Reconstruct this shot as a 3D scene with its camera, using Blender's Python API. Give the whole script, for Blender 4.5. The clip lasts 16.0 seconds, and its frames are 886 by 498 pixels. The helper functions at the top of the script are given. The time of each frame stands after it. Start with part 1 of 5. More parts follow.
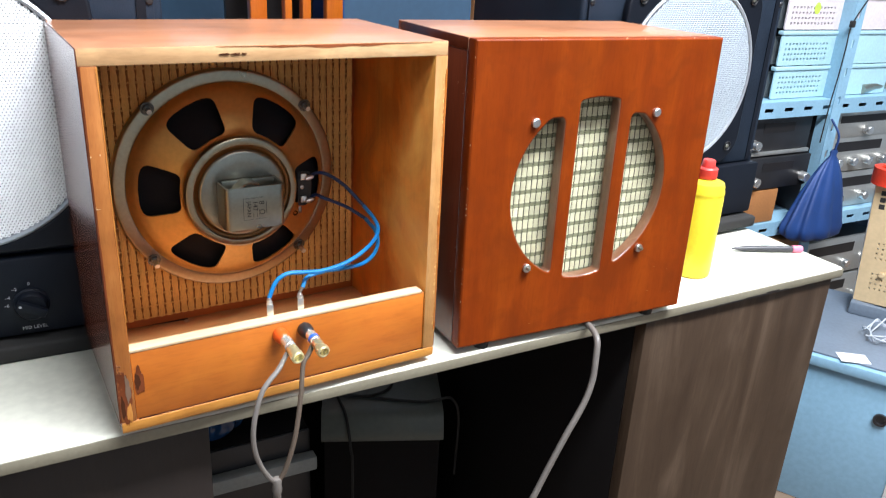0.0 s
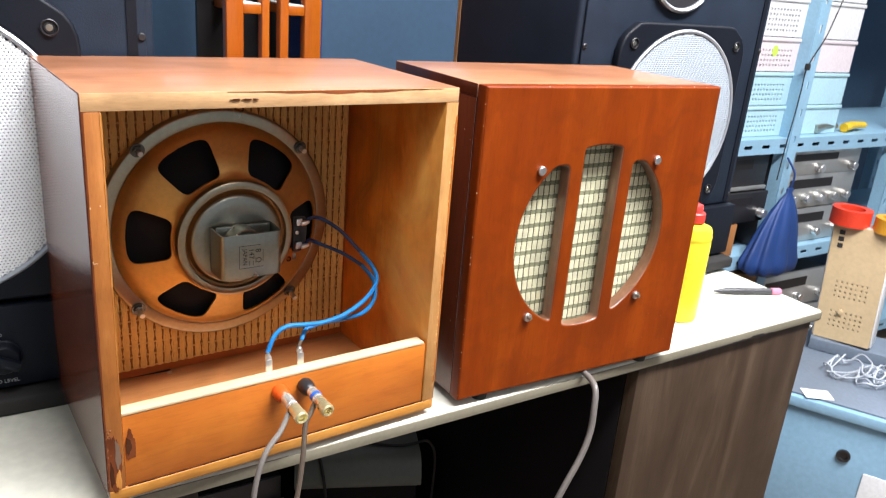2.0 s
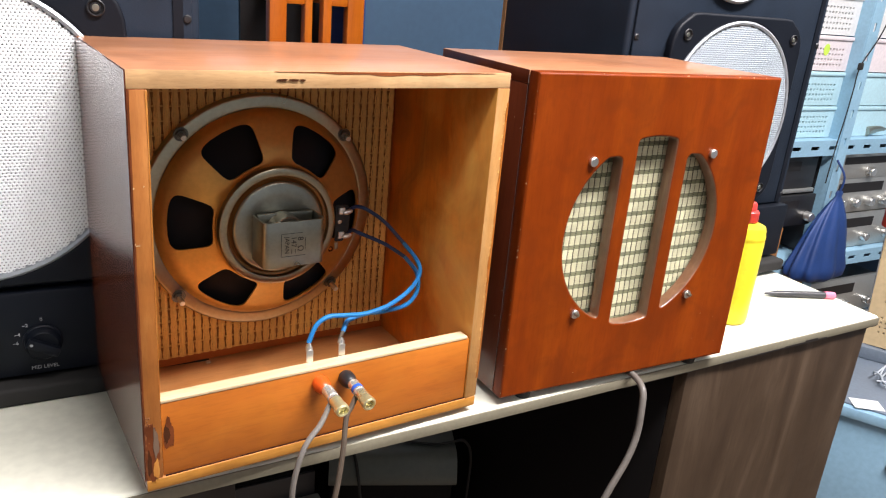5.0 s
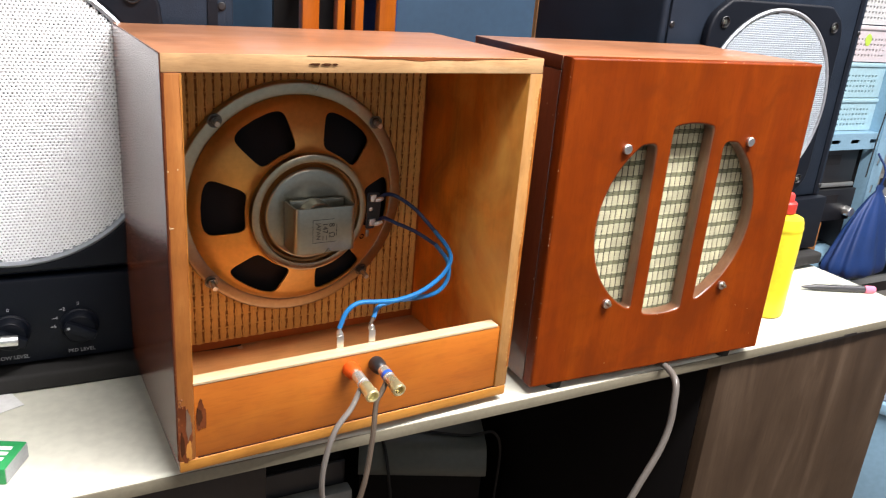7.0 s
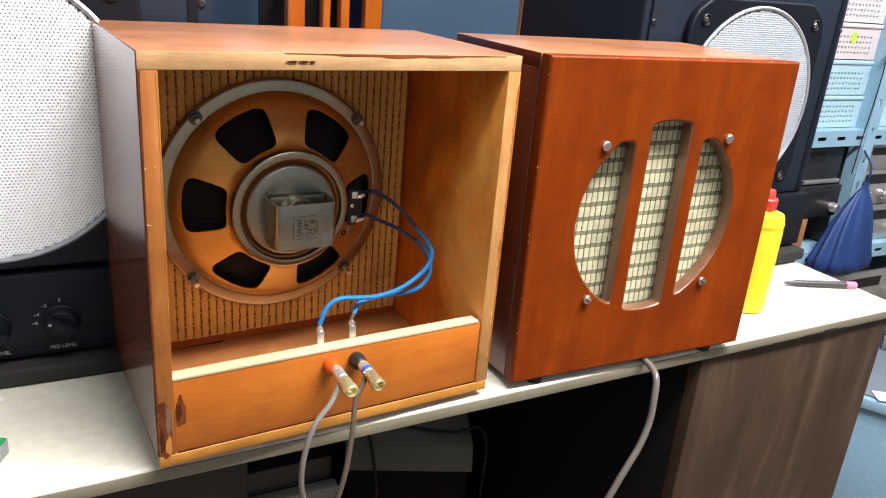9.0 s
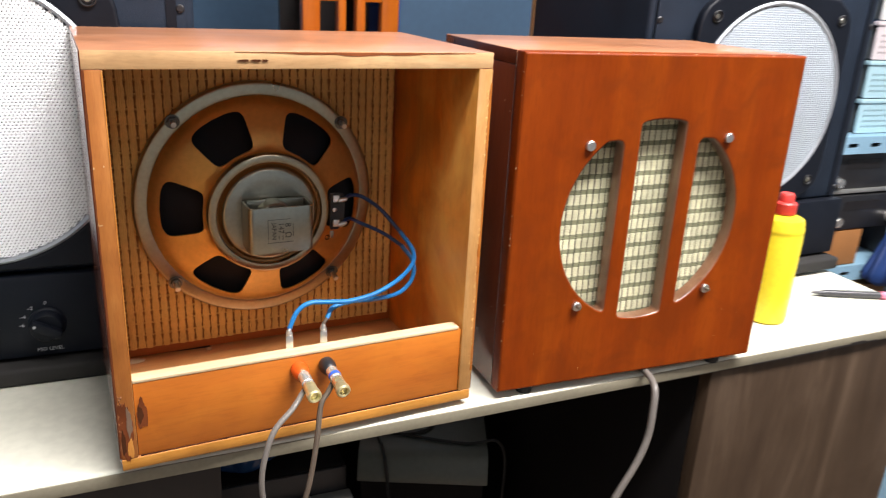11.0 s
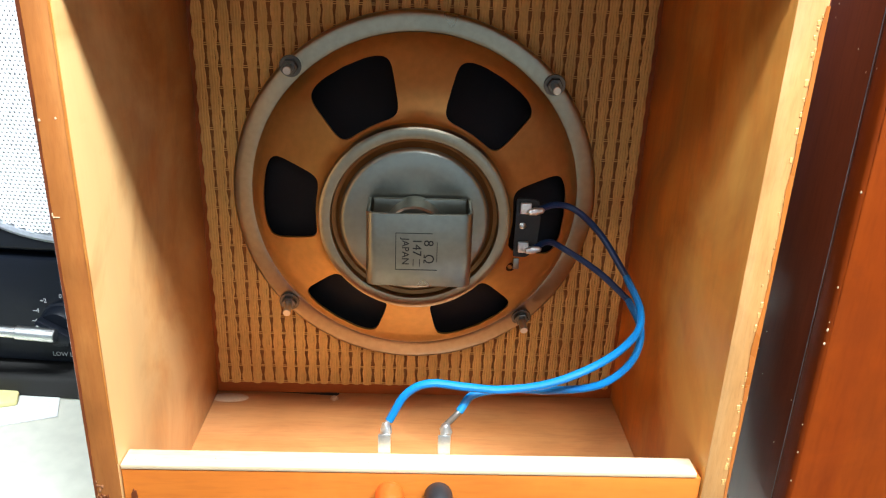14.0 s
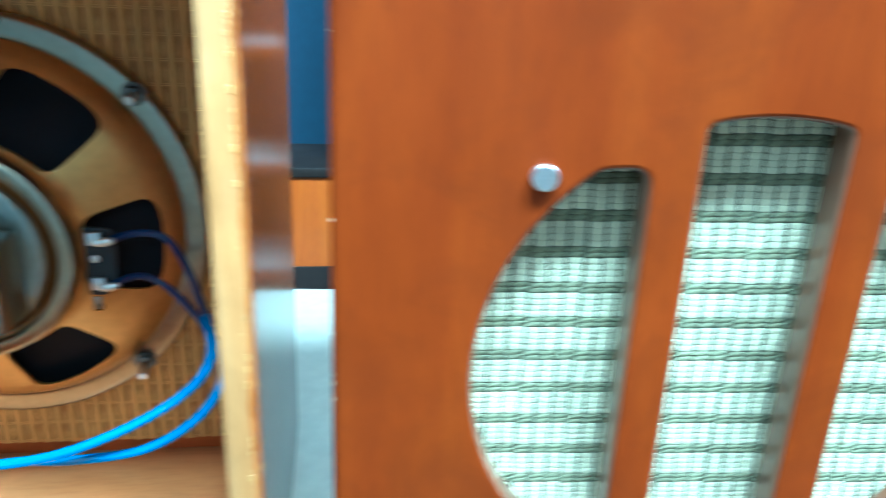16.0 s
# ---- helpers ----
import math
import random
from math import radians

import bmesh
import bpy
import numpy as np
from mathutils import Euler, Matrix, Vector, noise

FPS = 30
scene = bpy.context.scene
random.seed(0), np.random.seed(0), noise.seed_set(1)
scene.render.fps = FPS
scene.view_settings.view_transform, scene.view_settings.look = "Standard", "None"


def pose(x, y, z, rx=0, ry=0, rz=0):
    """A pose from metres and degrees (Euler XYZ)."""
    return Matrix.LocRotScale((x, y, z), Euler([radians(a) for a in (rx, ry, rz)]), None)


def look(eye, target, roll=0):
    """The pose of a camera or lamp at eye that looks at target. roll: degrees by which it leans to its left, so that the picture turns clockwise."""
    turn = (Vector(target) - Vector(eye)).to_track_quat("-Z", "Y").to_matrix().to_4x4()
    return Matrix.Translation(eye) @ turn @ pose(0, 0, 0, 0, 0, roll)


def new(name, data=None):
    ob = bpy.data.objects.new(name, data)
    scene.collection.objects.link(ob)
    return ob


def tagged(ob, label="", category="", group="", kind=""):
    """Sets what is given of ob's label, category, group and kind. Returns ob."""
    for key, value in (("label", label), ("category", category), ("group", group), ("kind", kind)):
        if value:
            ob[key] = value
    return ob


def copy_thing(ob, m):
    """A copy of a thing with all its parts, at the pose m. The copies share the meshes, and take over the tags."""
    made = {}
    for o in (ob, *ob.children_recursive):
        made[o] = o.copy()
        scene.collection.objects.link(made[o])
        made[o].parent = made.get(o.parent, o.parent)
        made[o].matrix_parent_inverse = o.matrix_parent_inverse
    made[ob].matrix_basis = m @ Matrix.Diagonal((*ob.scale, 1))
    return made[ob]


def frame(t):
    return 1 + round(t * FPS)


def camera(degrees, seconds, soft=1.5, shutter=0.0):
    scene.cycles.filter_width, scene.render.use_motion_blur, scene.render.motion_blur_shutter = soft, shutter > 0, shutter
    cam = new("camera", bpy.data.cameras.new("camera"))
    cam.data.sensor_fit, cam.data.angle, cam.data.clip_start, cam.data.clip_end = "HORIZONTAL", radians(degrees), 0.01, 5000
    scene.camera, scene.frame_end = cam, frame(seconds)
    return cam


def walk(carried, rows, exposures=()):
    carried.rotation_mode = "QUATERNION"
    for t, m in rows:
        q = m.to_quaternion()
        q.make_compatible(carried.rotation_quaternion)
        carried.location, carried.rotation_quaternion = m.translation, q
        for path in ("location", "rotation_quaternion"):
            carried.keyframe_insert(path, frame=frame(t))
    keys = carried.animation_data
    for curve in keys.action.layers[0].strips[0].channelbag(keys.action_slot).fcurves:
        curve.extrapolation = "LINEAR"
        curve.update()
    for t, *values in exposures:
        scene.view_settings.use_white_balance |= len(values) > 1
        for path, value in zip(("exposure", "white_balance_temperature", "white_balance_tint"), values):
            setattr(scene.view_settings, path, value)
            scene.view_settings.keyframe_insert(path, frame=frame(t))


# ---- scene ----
cam = camera(60.0, 16.0, soft=1.1, shutter=0.6)
PATH = [
    (0, (-0.069, -0.595, 1.154), (0.93, 0.972, 0.415), 3.1),
    (0.5, (-0.081, -0.574, 1.138), (0.937, 0.974, 0.386), 2.8),
    (1, (-0.1, -0.521, 1.144), (0.942, 1.002, 0.371), 1.9),
    (1.5, (-0.106, -0.509, 1.142), (0.922, 0.994, 0.316), 1.2),
    (2, (-0.1, -0.537, 1.164), (1.028, 0.972, 0.494), 5.0),
    (2.5, (-0.1, -0.549, 1.153), (0.968, 1.004, 0.483), 3.7),
    (3, (-0.11, -0.542, 1.149), (0.906, 1.038, 0.462), 4.1),
    (3.5, (-0.109, -0.532, 1.147), (0.924, 1.037, 0.459), 4.3),
    (4, (-0.108, -0.523, 1.15), (0.961, 1.027, 0.477), 5.4),
    (4.2, (-0.106, -0.521, 1.151), (0.975, 1.022, 0.482), 5.4),
    (6.3, (-0.096, -0.513, 1.138), (0.91, 1.076, 0.456), 4.8),
    (6.5, (-0.096, -0.515, 1.139), (0.908, 1.074, 0.458), 4.8),
    (7, (-0.099, -0.516, 1.139), (0.891, 1.078, 0.448), 4.8),
    (7.5, (-0.1, -0.515, 1.136), (0.855, 1.094, 0.43), 4.4),
    (8, (-0.094, -0.517, 1.139), (0.91, 1.068, 0.445), 5.0),
    (8.2, (-0.093, -0.52, 1.141), (0.912, 1.062, 0.441), 5.0),
    (10.5, (-0.074, -0.535, 1.14), (0.912, 1.069, 0.465), 4.0),
    (11, (-0.016, -0.551, 1.131), (0.847, 1.123, 0.458), 3.2),
    (11.5, (0.029, -0.494, 1.114), (0.696, 1.259, 0.422), 2.5),
    (12, (0.052, -0.371, 1.080), (0.699, 1.426, 0.485), 3.5),
    (12.5, (0.09, -0.334, 1.079), (0.477, 1.486, 0.347), 2.8),
    (13, (0.135, -0.316, 1.072), (0.341, 1.526, 0.321), 2.4),
    (13.5, (0.15, -0.307, 1.069), (0.274, 1.548, 0.331), 2.2),
    (14, (0.151, -0.301, 1.066), (0.217, 1.556, 0.327), 2.2),
    (14.5, (0.157, -0.302, 1.068), (0.21, 1.561, 0.341), 2.2),
    (15, (0.177, -0.299, 1.071), (0.218, 1.56, 0.333), 2.1),
    (15.5, (0.268, -0.299, 1.064), (0.401, 1.572, 0.371), 1.5),
    (15.7, (0.292, -0.269, 1.072), (0.470, 1.575, 0.320), 1.9),
    (16, (0.339, -0.252, 1.063), (0.583, 1.599, 0.347), 2.5),
    (16.2, (0.370, -0.241, 1.057), (0.658, 1.615, 0.365), 2.9),
]
EXPOSURES = [(0.0, 0.12, 6300, 15), (2.5, 0.05, 6800, 19), (4.0, -0.1, 7000, 20), (10.5, -0.1, 7050, 19), (12.0, 0.05, 7100, 20), (12.5, 0.05, 7200, 25), (13.0, 0.22, 6900, 25), (13.5, 0.34, 6700, 22), (14.0, 0.45, 6150, 9), (14.5, 0.46, 5700, 3), (15.0, 0.47, 5050, -9), (15.5, 0.56, 4500, -21), (16.0, 0.60, 4220, -21)]
walk(cam, [(t, look(eye, target, roll)) for t, eye, target, roll in PATH], EXPOSURES)

# ---- world, lamps ----
world = bpy.data.worlds.new("world")
scene.world = world
world.use_nodes = True
world.node_tree.nodes["Background"].inputs["Color"].default_value = (0.75, 0.87, 1.0, 1)
world.node_tree.nodes["Background"].inputs["Strength"].default_value = 0.02


def ceiling_lamp(x, y, z, sx, sy, watts, rz=0.0):
    data = bpy.data.lights.new("tube_light", "AREA")
    data.shape, data.size, data.size_y, data.energy, data.color = "RECTANGLE", sx, sy, watts, LAMP_COLOUR
    ob = new("tube_light", data)
    ob.matrix_world = pose(x, y, z, 0, 0, rz)
    return ob


CEIL = 2.7
LAMP_COLOUR = (0.93, 0.98, 1.0)
# first lamp fits the shadows; the other three are added fill
LAMPS = [(0.76, -0.70, 1.5, 0.30, 142), (0.60, -2.7, 1.25, 0.90, 13), (2.6, -0.25, 1.25, 0.09, 22), (-1.3, -1.5, 1.25, 0.60, 10)]
for lx, ly, lsx, lsy, lw in LAMPS:
    ceiling_lamp(lx, ly, CEIL - 0.115, lsx, lsy, lw)


# ---- materials ----
def mat(name, base, rough=0.5, metal=0.0, coat=0.0, spec=0.5):
    m = bpy.data.materials.new(name)
    m.use_nodes = True
    b = m.node_tree.nodes["Principled BSDF"]
    b.inputs["Base Color"].default_value = (*base, 1)
    b.inputs["Roughness"].default_value = rough
    b.inputs["Metallic"].default_value = metal
    b.inputs["Coat Weight"].default_value = coat
    b.inputs["Coat Roughness"].default_value = 0.2
    b.inputs["Specular IOR Level"].default_value = spec
    return m


def node(m, kind, **values):
    n = m.node_tree.nodes.new(kind)
    for key, value in values.items():
        if key in n.inputs:
            n.inputs[key].default_value = value
    return n


def join(m, a, b):
    m.node_tree.links.new(a, b)


def ramp(m, fac, stops):
    r = m.node_tree.nodes.new("ShaderNodeValToRGB")
    while len(r.color_ramp.elements) < len(stops):
        r.color_ramp.elements.new(0.5)
    for e, (p, c) in zip(r.color_ramp.elements, stops):
        e.position, e.color = p, (*c, 1)
    join(m, fac, r.inputs["Fac"])
    return r.outputs["Color"]


def coords(m, scale=(1, 1, 1), turn=(0, 0, 0)):
    c = m.node_tree.nodes.new("ShaderNodeTexCoord")
    p = m.node_tree.nodes.new("ShaderNodeMapping")
    p.inputs["Scale"].default_value = scale
    p.inputs["Rotation"].default_value = turn
    join(m, c.outputs["Object"], p.inputs["Vector"])
    return p.outputs["Vector"]


def mixed(m, a, b, fac, how="MULTIPLY"):
    n = m.node_tree.nodes.new("ShaderNodeMix")
    n.data_type, n.blend_type = "RGBA", how
    if isinstance(fac, float):
        n.inputs["Factor"].default_value = fac
    else:
        join(m, fac, n.inputs["Factor"])
    join(m, a, n.inputs["A"])
    join(m, b, n.inputs["B"])
    return n.outputs["Result"]


def bumped(m, height, strength=0.2, distance=0.001):
    n = node(m, "ShaderNodeBump", Strength=strength, Distance=distance)
    join(m, height, n.inputs["Height"])
    join(m, n.outputs["Normal"], m.node_tree.nodes["Principled BSDF"].inputs["Normal"])


def speckled(name, base, rough=0.5, metal=0.0, scale=60.0, amount=0.25, coat=0.0, bump=0.1, spec=0.5):
    """A plain surface with uneven tone, fine grain and a little relief."""
    m = mat(name, base, rough, metal, coat, spec)
    v = coords(m)
    big = node(m, "ShaderNodeTexNoise", Scale=scale * 0.12, Detail=4.0)
    fine = node(m, "ShaderNodeTexNoise", Scale=scale * 4, Detail=3.0)
    for n in (big, fine):
        join(m, v, n.inputs["Vector"])
    lo, hi = tuple(c * (1 - amount) for c in base), tuple(min(1, c * (1 + amount)) for c in base)
    c = ramp(m, big.outputs["Fac"], [(0.3, lo), (0.7, hi)])
    g = ramp(m, fine.outputs["Fac"], [(0.35, (0.85, 0.85, 0.85)), (0.65, (1, 1, 1))])
    b = m.node_tree.nodes["Principled BSDF"]
    join(m, mixed(m, c, g, 0.6), b.inputs["Base Color"])
    bumped(m, fine.outputs["Fac"], bump, 0.0006)
    r = node(m, "ShaderNodeMapRange", **{"To Min": max(0.03, rough - 0.08), "To Max": min(1, rough + 0.1)})
    join(m, big.outputs["Fac"], r.inputs["Value"])
    join(m, r.outputs["Result"], b.inputs["Roughness"])
    return m


def wood(name, dark, mid, light, axis="z", rough=0.4, coat=0.0, grain=1.0, blotch=0.5, fleck=0.0, bump=0.15, spec=0.5, patch=None, front_fade=None):
    """Wood with its grain along an axis: long streaks, pores, blotches of stain."""
    m = mat(name, mid, rough, 0.0, coat, spec)
    k = {"x": (2.2, 16, 16), "y": (16, 2.2, 16), "z": (16, 16, 2.2)}[axis]
    v = coords(m, tuple(c * grain for c in k))
    f = coords(m, tuple(c * grain * 9 for c in k))
    o = coords(m)
    streak = node(m, "ShaderNodeTexNoise", Scale=2.2, Detail=7.0, Roughness=0.62, Distortion=0.5)
    pore = node(m, "ShaderNodeTexNoise", Scale=3.0, Detail=3.0)
    stain = node(m, "ShaderNodeTexNoise", Scale=14.0, Detail=6.0, Roughness=0.55, Distortion=1.2)
    join(m, v, streak.inputs["Vector"]), join(m, f, pore.inputs["Vector"]), join(m, o, stain.inputs["Vector"])
    c = ramp(m, streak.outputs["Fac"], [(0.18, dark), (0.5, mid), (0.82, light)])
    s = ramp(m, stain.outputs["Fac"], [(0.32, (1 - blotch * 0.6,) * 3), (0.62, (1.0, 1.0, 1.0))])
    p = ramp(m, pore.outputs["Fac"], [(0.34, (0.80, 0.76, 0.72)), (0.5, (1, 1, 1))])
    c = mixed(m, mixed(m, c, s, 0.8), p, 0.45)
    if patch:
        tone, size, share = patch
        cloud = node(m, "ShaderNodeTexNoise", Scale=size, Detail=5.0, Roughness=0.6, Distortion=0.8)
        join(m, o, cloud.inputs["Vector"])
        fac = cloud.outputs["Fac"]
        if front_fade:
            # uneven red stain at the back; the paler front has light coloured in
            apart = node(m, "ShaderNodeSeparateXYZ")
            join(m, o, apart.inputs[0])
            depth = node(m, "ShaderNodeMapRange", **{"From Min": front_fade[0], "From Max": front_fade[1], "To Min": 0.22, "To Max": -0.22})
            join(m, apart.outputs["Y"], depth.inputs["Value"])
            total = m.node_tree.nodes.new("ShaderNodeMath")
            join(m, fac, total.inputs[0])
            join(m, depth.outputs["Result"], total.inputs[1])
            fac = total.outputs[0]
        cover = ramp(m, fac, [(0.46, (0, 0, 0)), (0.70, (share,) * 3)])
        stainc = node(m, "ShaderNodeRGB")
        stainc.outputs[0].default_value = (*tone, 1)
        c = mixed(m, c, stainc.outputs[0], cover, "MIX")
    if fleck:
        dots = node(m, "ShaderNodeTexNoise", Scale=150.0, Detail=1.0)
        join(m, o, dots.inputs["Vector"])
        worn = ramp(m, dots.outputs["Fac"], [(0.76 - fleck, (0, 0, 0)), (0.79 - fleck, (1, 1, 1))])
        pale = node(m, "ShaderNodeRGB")
        pale.outputs[0].default_value = (0.62, 0.42, 0.28, 1)
        c = mixed(m, c, pale.outputs[0], worn, "MIX")
    b = m.node_tree.nodes["Principled BSDF"]
    join(m, c, b.inputs["Base Color"])
    r = node(m, "ShaderNodeMapRange", **{"To Min": max(0.05, rough - 0.1), "To Max": min(1, rough + 0.14)})
    join(m, stain.outputs["Fac"], r.inputs["Value"])
    join(m, r.outputs["Result"], b.inputs["Roughness"])
    bumped(m, pore.outputs["Fac"], bump, 0.0005)
    return m


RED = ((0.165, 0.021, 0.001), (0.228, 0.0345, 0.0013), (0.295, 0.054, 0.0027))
# red varnish paled on the box tops for strong light and glare
TAN_LIT = ((0.40, 0.145, 0.062), (0.49, 0.205, 0.098), (0.58, 0.27, 0.145))
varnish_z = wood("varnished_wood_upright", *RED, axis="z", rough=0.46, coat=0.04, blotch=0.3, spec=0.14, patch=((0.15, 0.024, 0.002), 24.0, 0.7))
varnish_x = wood("varnished_wood_lengthwise", *TAN_LIT, axis="x", rough=0.4, coat=0.6, blotch=0.4, spec=0.5)
red_board = wood("red_stained_board", (0.30, 0.06, 0.006), (0.38, 0.085, 0.010), (0.46, 0.12, 0.016), axis="x", rough=0.5, blotch=0.4)
panel_x = wood("orange_stained_wood", (0.41, 0.095, 0.008), (0.52, 0.140, 0.013), (0.60, 0.190, 0.024), axis="x", rough=0.42, coat=0.12, blotch=0.35, patch=((0.58, 0.20, 0.022), 16.0, 0.25))
amber_run = wood("amber_varnish_run", (0.36, 0.09, 0.012), (0.50, 0.15, 0.02), (0.62, 0.24, 0.05), axis="z", rough=0.25, coat=0.5, blotch=0.6)
varnish_run = wood("red_varnish_run", (0.20, 0.045, 0.010), (0.28, 0.070, 0.016), (0.36, 0.10, 0.03), axis="x", rough=0.45, blotch=0.5)
# dark sides of the open box; painted shade on the slotted box
varnish_dark_shaded = wood("dark_and_shaded_varnish", (0.105, 0.022, 0.008), (0.15, 0.032, 0.011), (0.19, 0.044, 0.016), axis="z", rough=0.45, coat=1.0, blotch=0.2, bump=0.0, spec=0.1)
varnish_dark_shaded.node_tree.nodes["Principled BSDF"].inputs["Coat Roughness"].default_value = 0.19
varnish_dark_shaded.node_tree.nodes["Principled BSDF"].inputs["Coat IOR"].default_value = 1.7
# left inner wall coloured paler, standing for the light that falls there
inside_left = wood("pale_stained_inside_wood", (0.47, 0.15, 0.025), (0.58, 0.235, 0.052), (0.68, 0.35, 0.11), axis="z", rough=0.42, coat=0.4, grain=0.7, blotch=0.9, patch=((0.72, 0.46, 0.20), 9.0, 0.75), front_fade=(0.03, 0.26))
inside_z = wood("stained_inside_wood", (0.52, 0.110, 0.006), (0.72, 0.20, 0.014), (0.82, 0.32, 0.045), axis="z", rough=0.42, coat=0.22, grain=0.7, blotch=0.85, patch=((0.85, 0.47, 0.115), 7.0, 0.78), front_fade=(-0.02, 0.15))
inside_y = wood("stained_inside_floor_wood", (0.44, 0.15, 0.037), (0.56, 0.23, 0.075), (0.66, 0.33, 0.13), axis="x", rough=0.4, coat=0.15, blotch=0.5)
edge_x = wood("bare_edge_wood_lengthwise", (0.52, 0.27, 0.11), (0.66, 0.39, 0.18), (0.75, 0.50, 0.26), axis="x", rough=0.55, grain=2.0, blotch=0.55)
edge_z = wood("bare_edge_wood_upright", (0.44, 0.18, 0.045), (0.56, 0.275, 0.085), (0.65, 0.38, 0.16), axis="z", rough=0.5, grain=2.0, blotch=0.55)
bottom_edge = wood("stained_bottom_edge", (0.38, 0.13, 0.018), (0.52, 0.215, 0.032), (0.63, 0.30, 0.065), axis="x", rough=0.5, grain=2.0, blotch=0.6)
worn_orange = wood("worn_orange_varnish", (0.40, 0.10, 0.012), (0.55, 0.20, 0.03), (0.68, 0.36, 0.10), axis="z", rough=0.5, grain=4.0, blotch=0.6)
edge_left = wood("stained_edge_wood", (0.26, 0.070, 0.012), (0.37, 0.122, 0.022), (0.50, 0.205, 0.05), axis="z", rough=0.45, grain=2.0, blotch=0.55)
raw_x = wood("raw_pine_wood", (0.52, 0.37, 0.21), (0.64, 0.48, 0.29), (0.73, 0.57, 0.38), axis="x", rough=0.65, grain=1.6, blotch=0.2)
slot_wood = wood("raw_slot_wood", (0.13, 0.048, 0.022), (0.21, 0.090, 0.045), (0.33, 0.165, 0.095), axis="z", rough=0.35, coat=1.0, grain=2.0)
walnut = wood("walnut_laminate", (0.024, 0.013, 0.007), (0.052, 0.032, 0.019), (0.125, 0.086, 0.057), axis="z", rough=0.5, grain=0.55, blotch=0.25, spec=0.3)
# near-black tone that paints in the shade of the knee space
knee_shade = speckled("shade_black_board", (0.004, 0.003, 0.003), rough=0.8, scale=60, spec=0.2)
dark_laminate = wood("dark_laminate", (0.010, 0.007, 0.006), (0.016, 0.011, 0.009), (0.026, 0.018, 0.014), axis="z", rough=0.5, grain=0.8)
orange_wood = wood("orange_lacquered_wood", (0.37, 0.066, 0.003), (0.47, 0.105, 0.006), (0.56, 0.15, 0.011), axis="z", rough=0.3, coat=0.5, blotch=0.2)
cane = speckled("cane_fibre", (0.82, 0.47, 0.135), rough=0.55, scale=90, amount=0.3)
cane_back = speckled("cloth_backing", (0.27, 0.11, 0.03), rough=0.9, scale=80)
gold = speckled("gold_lacquered_steel", (0.74, 0.47, 0.155), rough=0.38, metal=0.8, scale=50, amount=0.16, bump=0.03)
brown_lacquer = speckled("brown_lacquered_steel", (0.34, 0.15, 0.045), rough=0.35, metal=0.7, scale=50, amount=0.16, bump=0.03)
zinc = speckled("zinc_plated_steel", (0.43, 0.37, 0.26), rough=0.30, metal=1.0, scale=70, amount=0.12, bump=0.03)
dull_zinc = speckled("dull_grey_steel", (0.38, 0.375, 0.31), rough=0.3, metal=0.92, scale=60, amount=0.15, bump=0.05)
bolt_steel = speckled("bright_steel", (0.74, 0.74, 0.72), rough=0.33, metal=1.0, scale=200)
dark_steel = speckled("dark_steel", (0.16, 0.16, 0.15), rough=0.35, metal=0.9, scale=200)
solder = speckled("solder", (0.7, 0.69, 0.66), rough=0.28, metal=0.9, scale=260, amount=0.4, bump=0.6)
paper_cone = speckled("black_paper_cone", (0.005, 0.005, 0.008), rough=0.9, scale=120)
phenolic = speckled("black_phenolic_board", (0.012, 0.010, 0.010), rough=0.45, scale=100)
ink = mat("dark_print", (0.03, 0.028, 0.025), 0.6)
blue_wire = speckled("blue_wire_sheath", (0.004, 0.15, 0.40), rough=0.32, scale=200, amount=0.12)
# darker copy of the blue sheath, for wire in the box's shade
shaded_wire = speckled("shaded_blue_wire_sheath", (0.006, 0.030, 0.105), rough=0.4, scale=200)
orange_plastic = speckled("orange_plastic", (0.78, 0.10, 0.012), rough=0.35, scale=150, amount=0.12)
black_plastic = speckled("black_plastic", (0.016, 0.016, 0.018), rough=0.4, scale=120)
plug_gold = speckled("gold_plated_brass", (0.92, 0.74, 0.42), rough=0.27, metal=0.8, scale=150)
plug_silver = speckled("pearl_nickel", (0.90, 0.87, 0.76), rough=0.25, metal=0.75, scale=150)
plug_blue = mat("blue_ring_paint", (0.02, 0.10, 0.5), 0.4)
cable_grey = speckled("translucent_grey_cable", (0.155, 0.14, 0.125), rough=0.3, scale=120, amount=0.15)
cable_copper = speckled("brown_cable", (0.10, 0.075, 0.055), rough=0.3, scale=120)
rubber = speckled("black_rubber", (0.015, 0.014, 0.013), rough=0.8, scale=120)
cream = speckled("cream_thread", (0.70, 0.68, 0.46), rough=0.85, scale=400, amount=0.2, bump=0.6)
olive = speckled("olive_thread", (0.25, 0.255, 0.15), rough=0.9, scale=400, amount=0.3, bump=0.6)
dark_thread = speckled("dark_thread", (0.075, 0.07, 0.045), rough=0.95, scale=300)
desk_white = speckled("off_white_laminate", (0.66, 0.655, 0.55), rough=0.45, scale=22, amount=0.07, bump=0.05)
# yellowed band, darkened further for the shade the boxes throw on it
desk_edge_shaded = speckled("shaded_edge_band", (0.21, 0.19, 0.135), rough=0.55, scale=60, amount=0.18)
monitor_black = speckled("charcoal_vinyl", (0.011, 0.019, 0.033), rough=0.6, scale=180, amount=0.2, bump=0.4, spec=0.25)
monitor_bezel = speckled("moulded_black_bezel", (0.004, 0.006, 0.011), rough=0.5, scale=120, amount=0.15, bump=0.1, spec=0.25)
